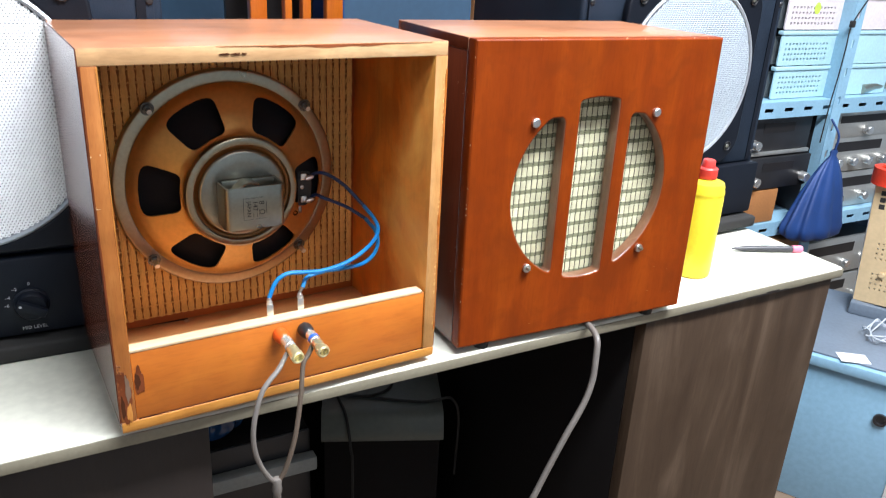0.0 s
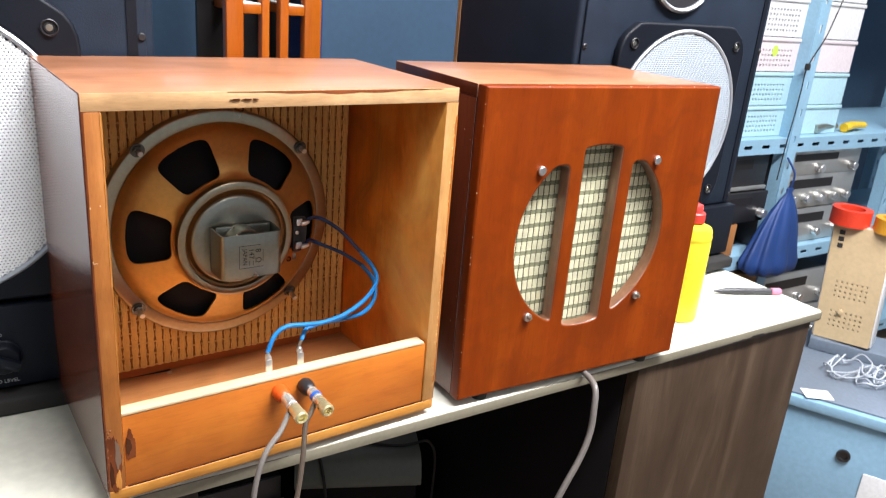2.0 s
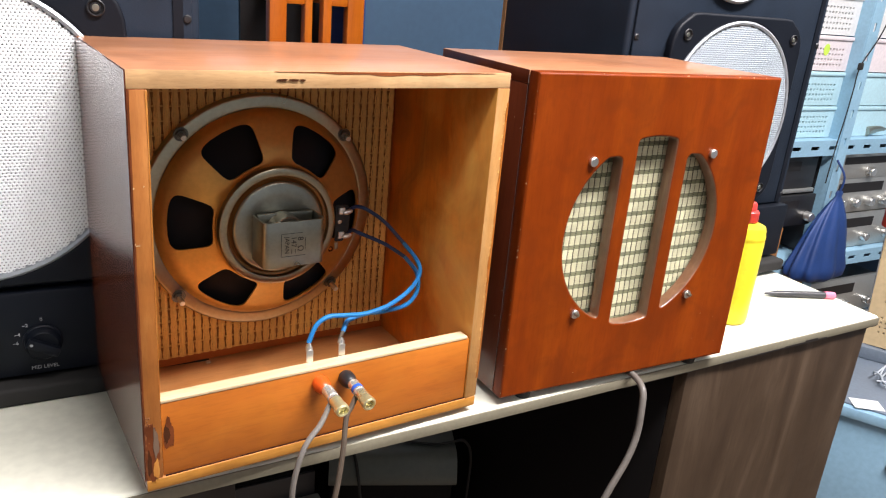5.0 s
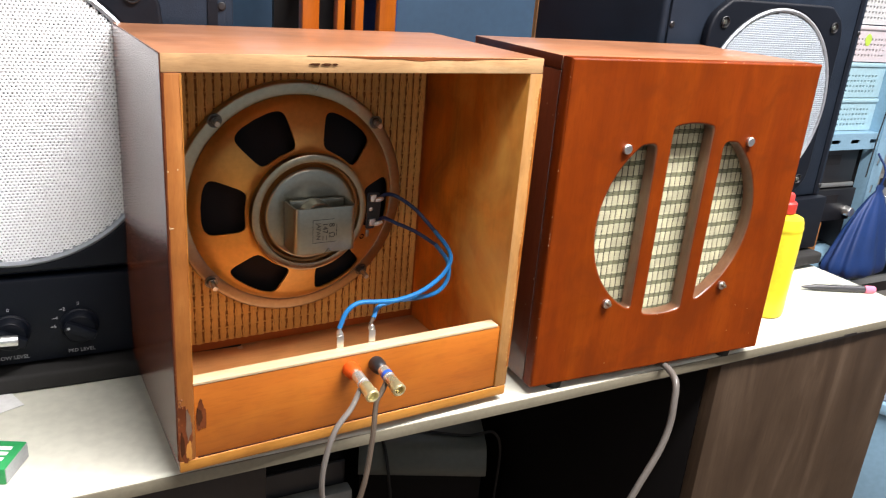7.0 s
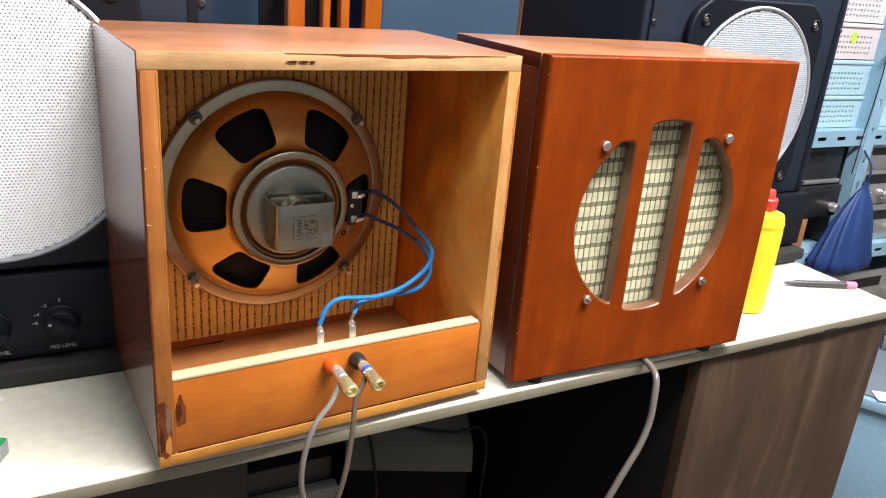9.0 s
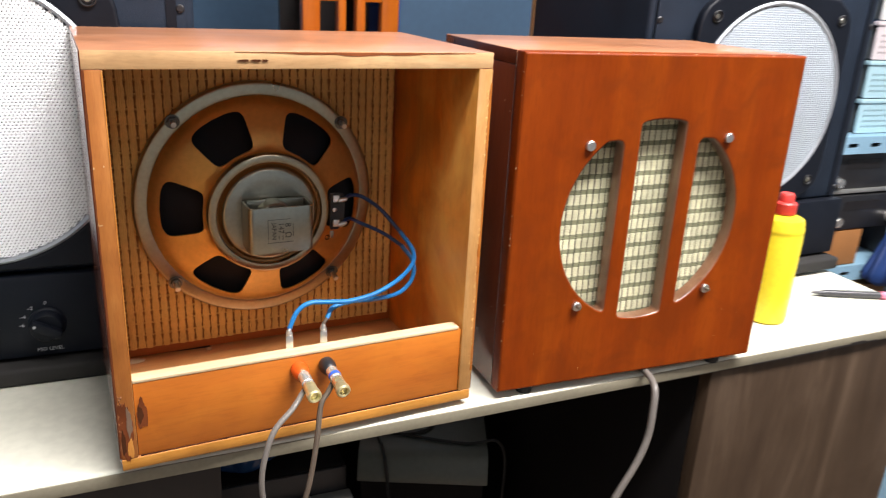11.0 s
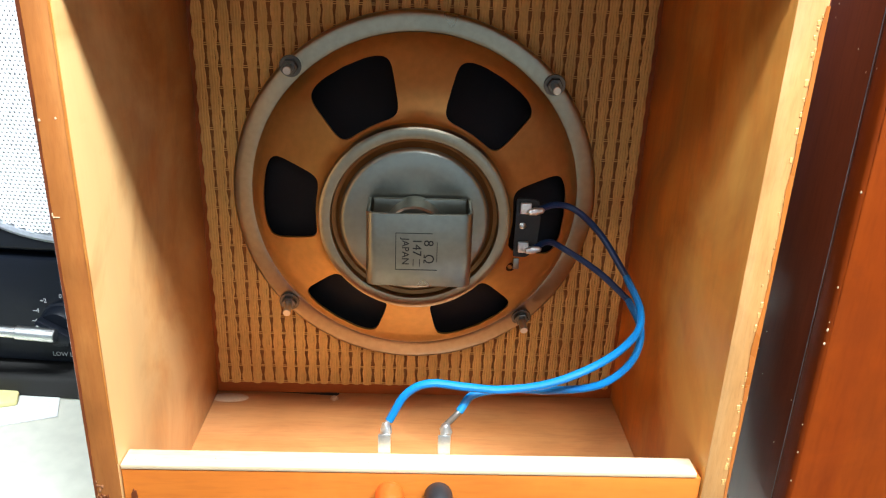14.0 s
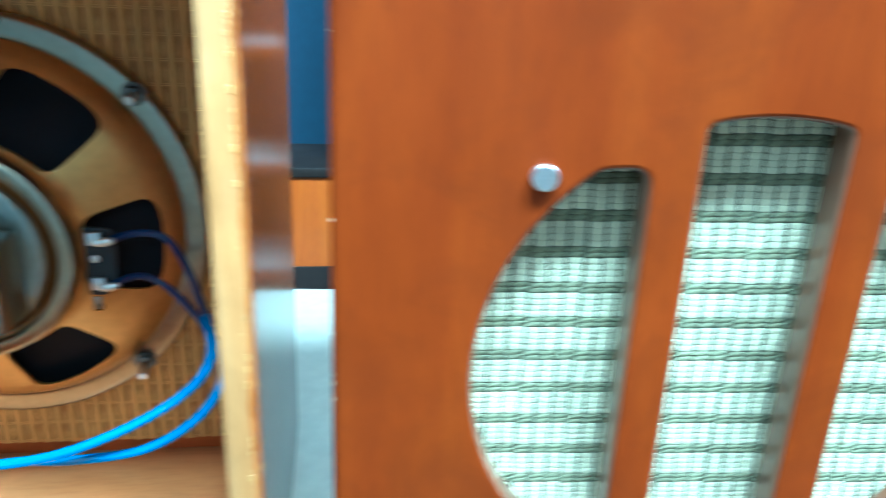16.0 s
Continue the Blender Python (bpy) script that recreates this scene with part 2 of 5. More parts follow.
mesh_metal = speckled("bright_metal_mesh", (0.95, 0.98, 1.0), rough=0.4, metal=0.0, scale=60, amount=0.04)
# dimmed copy of the bright mesh, offsetting stronger light on the right monitor
mesh_dimmed = speckled("dimmed_metal_mesh", (0.42, 0.48, 0.53), rough=0.45, metal=0.3, scale=60, amount=0.06)
ring_metal = speckled("pale_grille_ring", (0.45, 0.48, 0.52), rough=0.4, metal=0.6, scale=60)
label_white = mat("white_print", (0.42, 0.43, 0.44), 0.6)
wall_blue = speckled("blue_painted_wall", (0.035, 0.085, 0.15), rough=0.75, scale=14, amount=0.15)
# unseen room surfaces, toned for bounced light and metal reflections
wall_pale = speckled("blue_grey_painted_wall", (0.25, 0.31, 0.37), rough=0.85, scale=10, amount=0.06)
# lightened further to reflect fill into the boxes
wall_fill = speckled("light_blue_fill_wall", (0.46, 0.55, 0.63), rough=0.8, scale=10, amount=0.06)
ceiling_grey = speckled("grey_ceiling_paint", (0.25, 0.26, 0.27), rough=0.9, scale=10, amount=0.06)
floor_grey = speckled("brown_floor_tile", (0.20, 0.14, 0.095), rough=0.5, scale=10, amount=0.15)
lamp_white = mat("lamp_housing_white", (0.8, 0.8, 0.8), 0.5)
tube_glow = mat("fluorescent_tube", (0.9, 0.9, 0.9), 0.5)
tube_glow.node_tree.nodes["Principled BSDF"].inputs["Emission Color"].default_value = (0.9, 0.97, 1, 1)
tube_glow.node_tree.nodes["Principled BSDF"].inputs["Emission Strength"].default_value = 3.0
rack_blue = speckled("pale_blue_painted_steel", (0.26, 0.46, 0.60), rough=0.45, scale=40, amount=0.12)
crate_white = speckled("white_crate_plastic", (0.70, 0.71, 0.71), rough=0.5, scale=40, amount=0.06)
crate_pink = speckled("pink_crate_plastic", (0.72, 0.65, 0.67), rough=0.5, scale=40, amount=0.06)
crate_blue = speckled("pale_blue_crate_plastic", (0.42, 0.66, 0.74), rough=0.5, scale=40, amount=0.06)
crate_in = speckled("crate_inside", (0.10, 0.12, 0.13), rough=0.9, scale=30)
silver_panel = speckled("brushed_silver_panel", (0.50, 0.50, 0.47), rough=0.35, metal=0.7, scale=50, amount=0.12)
knob_silver = speckled("silver_knob", (0.70, 0.69, 0.66), rough=0.25, metal=0.9, scale=120)
bag_blue = speckled("navy_nylon", (0.012, 0.045, 0.17), rough=0.5, scale=60, amount=0.3, bump=0.4)
card_brown = speckled("cardboard", (0.34, 0.17, 0.07), rough=0.85, scale=40)
board_brown = speckled("orange_brown_cardboard", (0.42, 0.17, 0.05), rough=0.85, scale=40)
sticker_green = speckled("yellow_green_sticker", (0.55, 0.78, 0.10), rough=0.5, scale=90)
board_tan = speckled("tan_hardboard", (0.66, 0.49, 0.28), rough=0.6, scale=25, amount=0.12)
red_tape = speckled("red_tape", (0.72, 0.05, 0.02), rough=0.4, scale=60)
orange_tape = speckled("amber_tape", (0.78, 0.36, 0.03), rough=0.4, scale=60)
yellow_plastic = speckled("yellow_bottle_plastic", (0.84, 0.68, 0.035), rough=0.3, scale=40, amount=0.06)
red_plastic = speckled("red_cap_plastic", (0.62, 0.05, 0.04), rough=0.4, scale=60, amount=0.1)
pen_grey = speckled("dark_grey_pen_barrel", (0.05, 0.05, 0.055), rough=0.3, scale=100)
pen_pink = speckled("pink_pen_cap", (0.75, 0.20, 0.30), rough=0.4, scale=100)
green_card = speckled("green_printed_card", (0.01, 0.30, 0.09), rough=0.4, scale=80, amount=0.1)
strike_grey = speckled("grey_striking_strip", (0.38, 0.40, 0.40), rough=0.8, scale=160)
paper_white = speckled("white_paper", (0.80, 0.80, 0.78), rough=0.8, scale=40, amount=0.05)
ledge_grey = speckled("grey_painted_ledge", (0.30, 0.32, 0.31), rough=0.5, scale=40)
bag_film = speckled("dark_blue_film", (0.015, 0.05, 0.13), rough=0.18, scale=40, amount=0.3)
# lid tone lowered to stand for the shade under the desk
case_grey = speckled("grey_steel_case", (0.085, 0.095, 0.082), rough=0.5, scale=30, amount=0.12)
cabinet_blue = speckled("sky_blue_steel", (0.23, 0.41, 0.55), rough=0.45, scale=20, amount=0.08)
cabinet_top = speckled("slate_cabinet_top", (0.16, 0.20, 0.25), rough=0.5, scale=30, amount=0.2)
wire_white = speckled("white_wire", (0.46, 0.50, 0.54), rough=0.5, scale=80)
yellow_tool = speckled("yellow_tool_handle", (0.80, 0.50, 0.02), rough=0.4, scale=60)
scorch = speckled("dark_scuff", (0.06, 0.018, 0.006), rough=0.8, scale=200, amount=0.5, spec=0.15)
dust_grey = speckled("dusty_joint", (0.2, 0.19, 0.18), rough=0.8, scale=300, amount=0.4)
burnt = speckled("burnt_red_varnish", (0.15, 0.036, 0.010), rough=0.4, scale=220, amount=0.5, spec=0.3)
rubbed_grey = speckled("rubbed_grey_wood", (0.17, 0.105, 0.07), rough=0.45, scale=200, amount=0.3)
bead_gloss = speckled("glossy_varnish_drops", (0.30, 0.12, 0.05), rough=0.12, scale=200, spec=0.8)
flake_gold = speckled("golden_wood_flake", (0.66, 0.38, 0.12), rough=0.5, scale=200, amount=0.3)
glue = speckled("dried_glue", (0.62, 0.42, 0.27), rough=0.5, scale=200, amount=0.2)


# ---- mesh helpers ----
def thing(name, m, label, category, group="", kind=""):
    ob = new(name)
    ob.matrix_world = m
    return tagged(ob, label, category, group, kind)


def part(name, bm, material, parent=None, label="", smooth=35, m=None):
    me = bpy.data.meshes.new(name)
    bm.to_mesh(me)
    bm.free()
    return mesh_part(name, me, material, parent, label, smooth, m)


def mesh_part(name, me, material, parent=None, label="", smooth=35, m=None):
    for one in material if isinstance(material, (list, tuple)) else [material]:
        me.materials.append(one)
    if smooth:
        me.shade_smooth()
        me.set_sharp_from_angle(angle=radians(smooth))
    ob = new(name, me)
    if parent:
        ob.parent = parent
    if m is not None:
        ob.matrix_local = m
    if label:
        ob["label"] = label
    return ob


def add(bm, other):
    me = bpy.data.meshes.new("piece")
    other.to_mesh(me)
    other.free()
    bm.from_mesh(me)
    bpy.data.meshes.remove(me)
    return bm


def block(x0, x1, y0, y1, z0, z1, bevel=0.0, seg=2, into=None):
    b = bmesh.new()
    bmesh.ops.create_cube(b, size=1, matrix=Matrix.Translation(((x0 + x1) / 2, (y0 + y1) / 2, (z0 + z1) / 2)) @ Matrix.Diagonal((x1 - x0, y1 - y0, z1 - z0, 1)))
    if bevel:
        bmesh.ops.bevel(b, geom=b.edges[:], offset=bevel, segments=seg, profile=0.5, affect="EDGES")
    return add(into, b) if into is not None else b


def lathe(profile, n=32, m=None, into=None):
    """Turn a profile of (radius, height) round z."""
    b = bmesh.new()
    rings = []
    for r, z in profile:
        rings.append([b.verts.new((r * math.cos(2 * math.pi * i / n), r * math.sin(2 * math.pi * i / n), z)) for i in range(n)] if r > 1e-6 else [b.verts.new((0, 0, z))])
    for a, c in zip(rings, rings[1:]):
        for i in range(n):
            j = (i + 1) % n
            if len(a) == 1 and len(c) == 1:
                continue
            if len(a) == 1:
                b.faces.new((a[0], c[j], c[i]))
            elif len(c) == 1:
                b.faces.new((a[i], a[j], c[0]))
            else:
                b.faces.new((a[i], a[j], c[j], c[i]))
    bmesh.ops.recalc_face_normals(b, faces=b.faces)
    if m is not None:
        b.transform(m)
    return add(into, b) if into is not None else b


def rod(p, q, r, n=12, r2=None, into=None):
    p, q = Vector(p), Vector(q)
    h = (q - p).length
    turn = (q - p).to_track_quat("Z", "Y").to_matrix().to_4x4()
    r2 = r if r2 is None else r2
    e = min(r, r2, h) * 0.12
    return lathe([(0, 0), (r - e, 0), (r, e), (r2, h - e), (r2 - e, h), (0, h)], n, Matrix.Translation(p) @ turn, into)


def curve_points(points, steps=8):
    """A smooth line (Catmull-Rom) through points."""
    ps = [Vector(p) for p in points]
    ps = [2 * ps[0] - ps[1]] + ps + [2 * ps[-1] - ps[-2]]
    out = []
    for a, b, c, d in zip(ps, ps[1:], ps[2:], ps[3:]):
        for k in range(steps):
            t = k / steps
            out.append(0.5 * (2 * b + (c - a) * t + (2 * a - 5 * b + 4 * c - d) * t * t + (3 * b - a - 3 * c + d) * t**3))
    return out + [ps[-2]]


def tube(points, r, n=10, steps=8, into=None):
    """A round cord along a smooth line; r a radius or one for each end."""
    line = curve_points(points, steps)
    r0, r1 = r if isinstance(r, tuple) else (r, r)
    b = bmesh.new()
    rings, up = [], Vector((0.3, 0.2, 1)).normalized()
    for i, p in enumerate(line):
        ahead = (line[min(i + 1, len(line) - 1)] - line[max(i - 1, 0)]).normalized()
        side = ahead.cross(up)
        side = side.normalized() if side.length > 1e-4 else Vector((1, 0, 0))
        up = side.cross(ahead).normalized()
        rr = r0 + (r1 - r0) * i / (len(line) - 1)
        rings.append([b.verts.new(p + rr * (math.cos(2 * math.pi * k / n) * side + math.sin(2 * math.pi * k / n) * up)) for k in range(n)])
    for a, c in zip(rings, rings[1:]):
        for k in range(n):
            b.faces.new((a[k], a[(k + 1) % n], c[(k + 1) % n], c[k]))
    b.faces.new(rings[0][::-1]), b.faces.new(rings[-1])
    bmesh.ops.recalc_face_normals(b, faces=b.faces)
    return add(into, b) if into is not None else b


def plate(loops, thick, bevel=0.0, m=None):
    """A flat plate from outlines in x, y (the first the rim, the others holes), centred on z = 0, as a mesh."""
    cu = bpy.data.curves.new("plate", "CURVE")
    cu.dimensions, cu.fill_mode, cu.extrude, cu.bevel_depth, cu.bevel_resolution = "2D", "BOTH", thick / 2 - bevel, bevel, 2
    cu.offset = -bevel
    for loop in loops:
        s = cu.splines.new("POLY")
        s.points.add(len(loop) - 1)
        s.use_cyclic_u = True
        for p, (x, y) in zip(s.points, loop):
            p.co = (x, y, 0, 1)
    ob = bpy.data.objects.new("plate", cu)
    scene.collection.objects.link(ob)
    me = bpy.data.meshes.new_from_object(ob.evaluated_get(bpy.context.evaluated_depsgraph_get()))
    bpy.data.objects.remove(ob), bpy.data.curves.remove(cu)
    me.materials.clear()
    if m is not None:
        me.transform(m)
    return me


def rounded(loop, r, n=5):
    """Round the corners of an outline; r is one radius or a radius for each corner."""
    out, count = [], len(loop)
    for i in range(count):
        p, a, b = Vector(loop[i]), Vector(loop[i - 1]), Vector(loop[(i + 1) % count])
        rr = r[i] if isinstance(r, (list, tuple)) else r
        u, v = (a - p), (b - p)
        d = min(rr, 0.49 * u.length, 0.49 * v.length)
        s, e = p + u.normalized() * d, p + v.normalized() * d
        for k in range(n + 1):
            t = k / n
            out.append(tuple((1 - t) ** 2 * s + 2 * t * (1 - t) * p + t * t * e))
    return out


def words(text, size, material, parent, m, name="lettering", deep=0.0002, align="CENTER"):
    cu = bpy.data.curves.new("lettering", "FONT")
    cu.body, cu.size, cu.extrude, cu.align_x, cu.align_y, cu.resolution_u = text, size, deep, align, "CENTER", 2
    ob = bpy.data.objects.new("lettering", cu)
    scene.collection.objects.link(ob)
    me = bpy.data.meshes.new_from_object(ob.evaluated_get(bpy.context.evaluated_depsgraph_get()))
    bpy.data.objects.remove(ob), bpy.data.curves.remove(cu)
    me.materials.clear()
    me.transform(m)
    return mesh_part(name, me, material, parent, smooth=0)


FRONT = Matrix.Rotation(radians(90), 4, "X")  # x, y of a plate become x, z; its normal looks to -y


def facing(x, y, z):
    return Matrix.Translation((x, y, z)) @ FRONT


# ---- room ----
RX0, RX1, RY0, RY1 = -2.2, 3.6, -4.0, 1.12
for nm, args, mt in (
    ("floor", (RX0, RX1, RY0, RY1, -0.1, 0.0), floor_grey),
    ("ceiling", (RX0, RX1, RY0, RY1, CEIL, CEIL + 0.1), ceiling_grey),
    ("wall_north", (RX0 - 0.1, RX1 + 0.1, RY1, RY1 + 0.12, 0, CEIL), wall_fill),
    ("wall_south", (RX0 - 0.1, RX1 + 0.1, RY0 - 0.12, RY0, 0, CEIL), wall_fill),
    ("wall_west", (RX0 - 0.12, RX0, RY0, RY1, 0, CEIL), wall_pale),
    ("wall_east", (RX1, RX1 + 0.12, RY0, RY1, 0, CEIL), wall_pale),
):
    tagged(part(nm, block(*args), mt, smooth=0), nm.split("_")[0] + " of the workshop, unseen, plain painted surface", nm.split("_")[0], kind="structure")


tagged(part("partition", block(RX0, RX1, RY1 - 0.03, RY1 - 0.002, 0, 1.35, 0.002), wall_blue), "dark blue painted partition board along the wall", "partition", kind="structure")


def tube_fixture(x, y, sx, sy):
    t = thing("ceiling_lamp", pose(x, y, CEIL), "unseen white fluorescent ceiling lamp, main light and added fill", "lamp", "ceiling lamps")
    part("housing", block(-sx / 2 - 0.03, sx / 2 + 0.03, -sy / 2 - 0.02, sy / 2 + 0.02, -0.06, 0, 0.008), lamp_white, t)
    rows = [0.0] if sy < 0.2 else [sy * k for k in (-0.375, -0.125, 0.125, 0.375)]
    for ty in rows:
        part("tube", rod((-sx / 2, ty, -0.085), (sx / 2, ty, -0.085), 0.014), tube_glow, t, "glowing white glass tube")
        for s in (-1, 1):
            part("lamp_holder", block(s * sx / 2 - 0.012, s * sx / 2 + 0.012, ty - 0.018, ty + 0.018, -0.105, -0.06, 0.004), lamp_white, t)


# unseen fixtures for the main lamp and the added fill
for lx, ly, lsx, lsy, lw in LAMPS:
    tube_fixture(lx, ly, lsx, lsy)

# ---- desk ----
TOP, THICK, YAW = 0.7487, 0.0135, -2.85
desk = thing("desk", pose(0, 0.0122, 0, 0, 0, YAW), "off-white topped office desk with walnut laminate side panel", "desk")
DL, DR, DD, KD = -0.9, 0.977, 0.457, 0.60
part("desktop", block(DL, DR, 0, DD, TOP - THICK, TOP, 0.004, 3), desk_white, desk, "off-white laminate worktop, worn edge")
part("edge_band", block(DL, DR - 0.001, -0.0012, 0.0002, TOP - THICK, TOP - 0.0022, 0.0005), desk_edge_shaded, desk, "yellowed edge band, darkened for the boxes' shade")
part("seam", block(0.50, DR - 0.003, -0.0004, 0.003, TOP - THICK - 0.0012, TOP - THICK - 0.0002), phenolic, desk, "dark seam under the worktop")
chip = bmesh.new()
for cx0, cx1, ch in ((0.66, 0.72, 0.0006), (0.72, 0.775, 0.0010), (0.775, 0.815, 0.0018), (0.815, 0.84, 0.0034), (0.84, 0.86, 0.0016)):
    block(cx0, cx1, -0.0018, 0.0002, TOP - THICK - 0.0006, TOP - THICK + ch, into=chip)
part("split", chip, phenolic, desk, "dark split where the edge band has lifted")
part("front_panel", block(0.606, 0.961, 0.004, 0.022, 0.06, TOP - THICK - 0.0015, 0.0012), walnut, desk, "walnut laminate panel")
part("side_panel", block(0.947, 0.961, 0.0225, KD - 0.02, 0.0, TOP - THICK - 0.001, 0.001), walnut, desk)
# inner boards blackened for the shade under the worktop
part("side_panel", block(0.605, 0.619, 0.0225, KD - 0.02, 0.0, TOP - THICK - 0.001, 0.001), knee_shade, desk)
# left pedestal wood, coloured dark for the shade it stands in
part("drawer_front", block(-0.40, 0.078, 0.024, 0.042, 0.06, TOP - THICK - 0.004, 0.0015), dark_laminate, desk, "laminate drawer front, darkened for shade")
part("side_panel", block(0.064, 0.078, 0.0425, KD - 0.02, 0.0, TOP - THICK - 0.001, 0.001), dark_laminate, desk)
part("back_panel", block(0.0785, 0.6045, KD - 0.035, KD - 0.02, 0.05, 0.60, 0.001), knee_shade, desk)


# ---- open-backed cabinet with its driver ----
AW, AH, AD, TH = 0.3048, 0.318, 0.190, 0.0125
BAF = 0.182  # back of the baffle board
BASE = 0.7557
a = thing("open_speaker_cabinet", pose(0, 0, BASE), "red-brown wooden loudspeaker box, back open, standing on the desk", "speaker")


def panel(name, dims, mats, edge_test, label="", bevel=0.0006):
    """A board whose outer skin and bare edge differ in wood."""
    b = block(*dims, bevel)
    b.normal_update()
    for f in b.faces:
        f.material_index = edge_test(f)
    return part(name, b, mats, a, label)


def left_side(f):
    return 1 if f.normal.y < -0.6 else 2 if f.normal.x > 0.6 else 0


def right_side(f):
    return 1 if f.normal.y < -0.6 else 2 if f.normal.x < -0.6 else 0


def top_side(f):
    return 1 if f.normal.y < -0.6 else 2 if f.normal.z < -0.6 else 3 if abs(f.normal.x) > 0.6 else 0


panel("left_panel", (0, TH, 0, AD, 0.0102, AH - TH), [varnish_dark_shaded, edge_left, inside_left], left_side, "dark glossy varnish outside, amber stain inside")
panel("right_panel", (AW - TH, AW, 0, AD, 0.0102, AH - TH), [varnish_dark_shaded, edge_z, inside_z], right_side)
panel("top_panel", (0, AW, 0.0005, AD, AH - TH, AH), [varnish_x, edge_x, inside_y, varnish_dark_shaded], top_side, "varnished top with pale bare edge")
panel("bottom_panel", (0.0002, AW - 0.0002, -0.0004, AD, 0, 0.010), [inside_y, bottom_edge, varnish_dark_shaded], lambda f: 1 if f.normal.y < -0.6 else 2 if abs(f.normal.x) > 0.6 else 0, bevel=0.0012)
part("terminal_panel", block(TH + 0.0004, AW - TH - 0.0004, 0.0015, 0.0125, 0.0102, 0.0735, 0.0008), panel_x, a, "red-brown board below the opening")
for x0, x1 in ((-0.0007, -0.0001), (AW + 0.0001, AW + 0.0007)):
    part("veneer", block(x0, x1, 0.0006, AD, 0.0105, AH - 0.0006, 0.0002, 1), varnish_dark_shaded, a, "dark glossy varnished skin")
crack = bmesh.new()
rng = random.Random(12)
cx = TH + 0.002
while cx < AW - TH - 0.004:
    cl = rng.uniform(0.006, 0.022)
    ch = rng.uniform(0.00025, 0.0006)
    block(cx, min(cx + cl, AW - TH), 0.0006, 0.0020, 0.0103 - ch + rng.uniform(-0.0002, 0.0002), 0.0105 + ch, into=crack)
    cx += cl * rng.uniform(0.85, 1.0)
part("glue_joint", crack, scorch, a, "dark broken joint above the bottom edge")
part("rail", block(TH + 0.0004, AW - TH - 0.003, 0.0012, 0.0135, 0.0735, 0.0762, 0.0006), raw_x, a, "pale raw top edge of the board")
part("baffle", block(TH, AW - TH, BAF - 0.0120, BAF - 0.0005, 0.0105, AH - TH - 0.0005), red_board, a, "red-brown baffle board")
part("cloth_backing", block(TH + 0.004, AW - TH - 0.006, BAF - 0.0128, BAF - 0.0121, 0.0205, AH - TH - 0.001), cane_back, a)
for fx in (0.02, AW - 0.02):
    for fy in (0.02, BAF - 0.02):
        part("foot", lathe([(0, -0.007), (0.007, -0.007), (0.008, -0.001), (0.008, 0), (0, 0)], 16, Matrix.Translation((fx, fy, 0))), rubber, a, "black rubber foot")


def cane_cloth():
    """Woven cane: upright strands of four fibres, pinched where weft threads cross."""
    rng = random.Random(4)
    verts, faces = [], []
    pitch, y = 0.00765, BAF - 0.0140
    x, z0, z1, nz = TH + 0.006, 0.0195, AH - TH - 0.001, 96
    while x < AW - TH - 0.006:
        drift = rng.uniform(-0.0003, 0.0003)
        foot = z0 + rng.uniform(-0.0004, 0.0004)
        shift = rng.uniform(-0.22, 0.22)
        ph = rng.uniform(0, 6.28)
        for k in range(4):
            off = (k - 1.5) * 0.00146 + rng.uniform(-0.00012, 0.00012)
            base = len(verts)
            for i in range(nz + 1):
                z = foot + (z1 - foot) * i / nz
                u = (z / 0.0128 + shift) % 1.0
                pinch = 0.80 + 0.33 * math.cos(math.pi * u) ** 2 + 0.03 * math.sin(6.28 * z / 0.05 + ph)
                cx = x + off * pinch + drift * math.sin(z * 30 + ph) + 0.00012 * math.sin(z * 160 + ph + k)
                r = 0.00094
                lift = 0.0006 * math.cos(2 * math.pi * u + math.pi * (round(x / pitch) % 2))
                for ang in (200, 245, 290, 340):
                    verts.append((cx + r * math.cos(radians(ang)), y + (0.0007 if k in (0, 3) else 0.0) - lift * 0.6 + r * math.sin(radians(ang)), z))
            for i in range(nz):
                for j in range(3):
                    q = base + i * 4 + j
                    faces.append((q, q + 1, q + 5, q + 4))
        x += pitch
    me = bpy.data.meshes.new("cane")
    me.from_pydata(verts, [], faces)
    return me


cloth = mesh_part("grille_cloth", cane_cloth(), cane, a, "honey-coloured woven cane cloth")
weft = bmesh.new()
for i in range(23):
    z = 0.0196 + 0.0128 * i
    if z < AH - TH - 0.003:
        block(TH + 0.007, AW - TH - 0.008, BAF - 0.0137, BAF - 0.0134, z - 0.00025, z + 0.00025, into=weft)
        block(TH + 0.007, AW - TH - 0.008, BAF - 0.0137, BAF - 0.0134, z + 0.0009, z + 0.0013, into=weft)
part("weft_thread", weft, cane, cloth)
part("glue_smear", lathe([(0, 0.0), (0.006, 0.0006), (0.009, 0.0002), (0.0095, 0)], 12, Matrix.Translation((TH + 0.010, BAF - 0.020, 0.0103)) @ Matrix.Diagonal((1.4, 0.6, 1, 1))), glue, a, "dried pale glue")
part("glue_smear", lathe([(0, 0.0), (0.002, 0.0012), (0.003, 0)], 10, Matrix.Translation((0.095, BAF - 0.019, 0.0105))), glue, a)

# driver: the axis points to -y
CX, CZ = 0.1488, 0.1645
SEAT = Vector((0.0, 0.0115, -0.0035))  # where the driver sits on its board
driver = part("driver", block(CX - 0.001, CX + 0.001, BAF - 0.016, BAF - 0.0145, CZ - 0.001, CZ + 0.001), paper_cone, a, "eight-inch loudspeaker with gold-brown steel basket", m=Matrix.Translation(SEAT) @ Matrix.Translation((CX, 0, CZ)) @ Matrix.Diagonal((1.02, 1, 1.02, 1)) @ Matrix.Translation((-CX, 0, -CZ)))
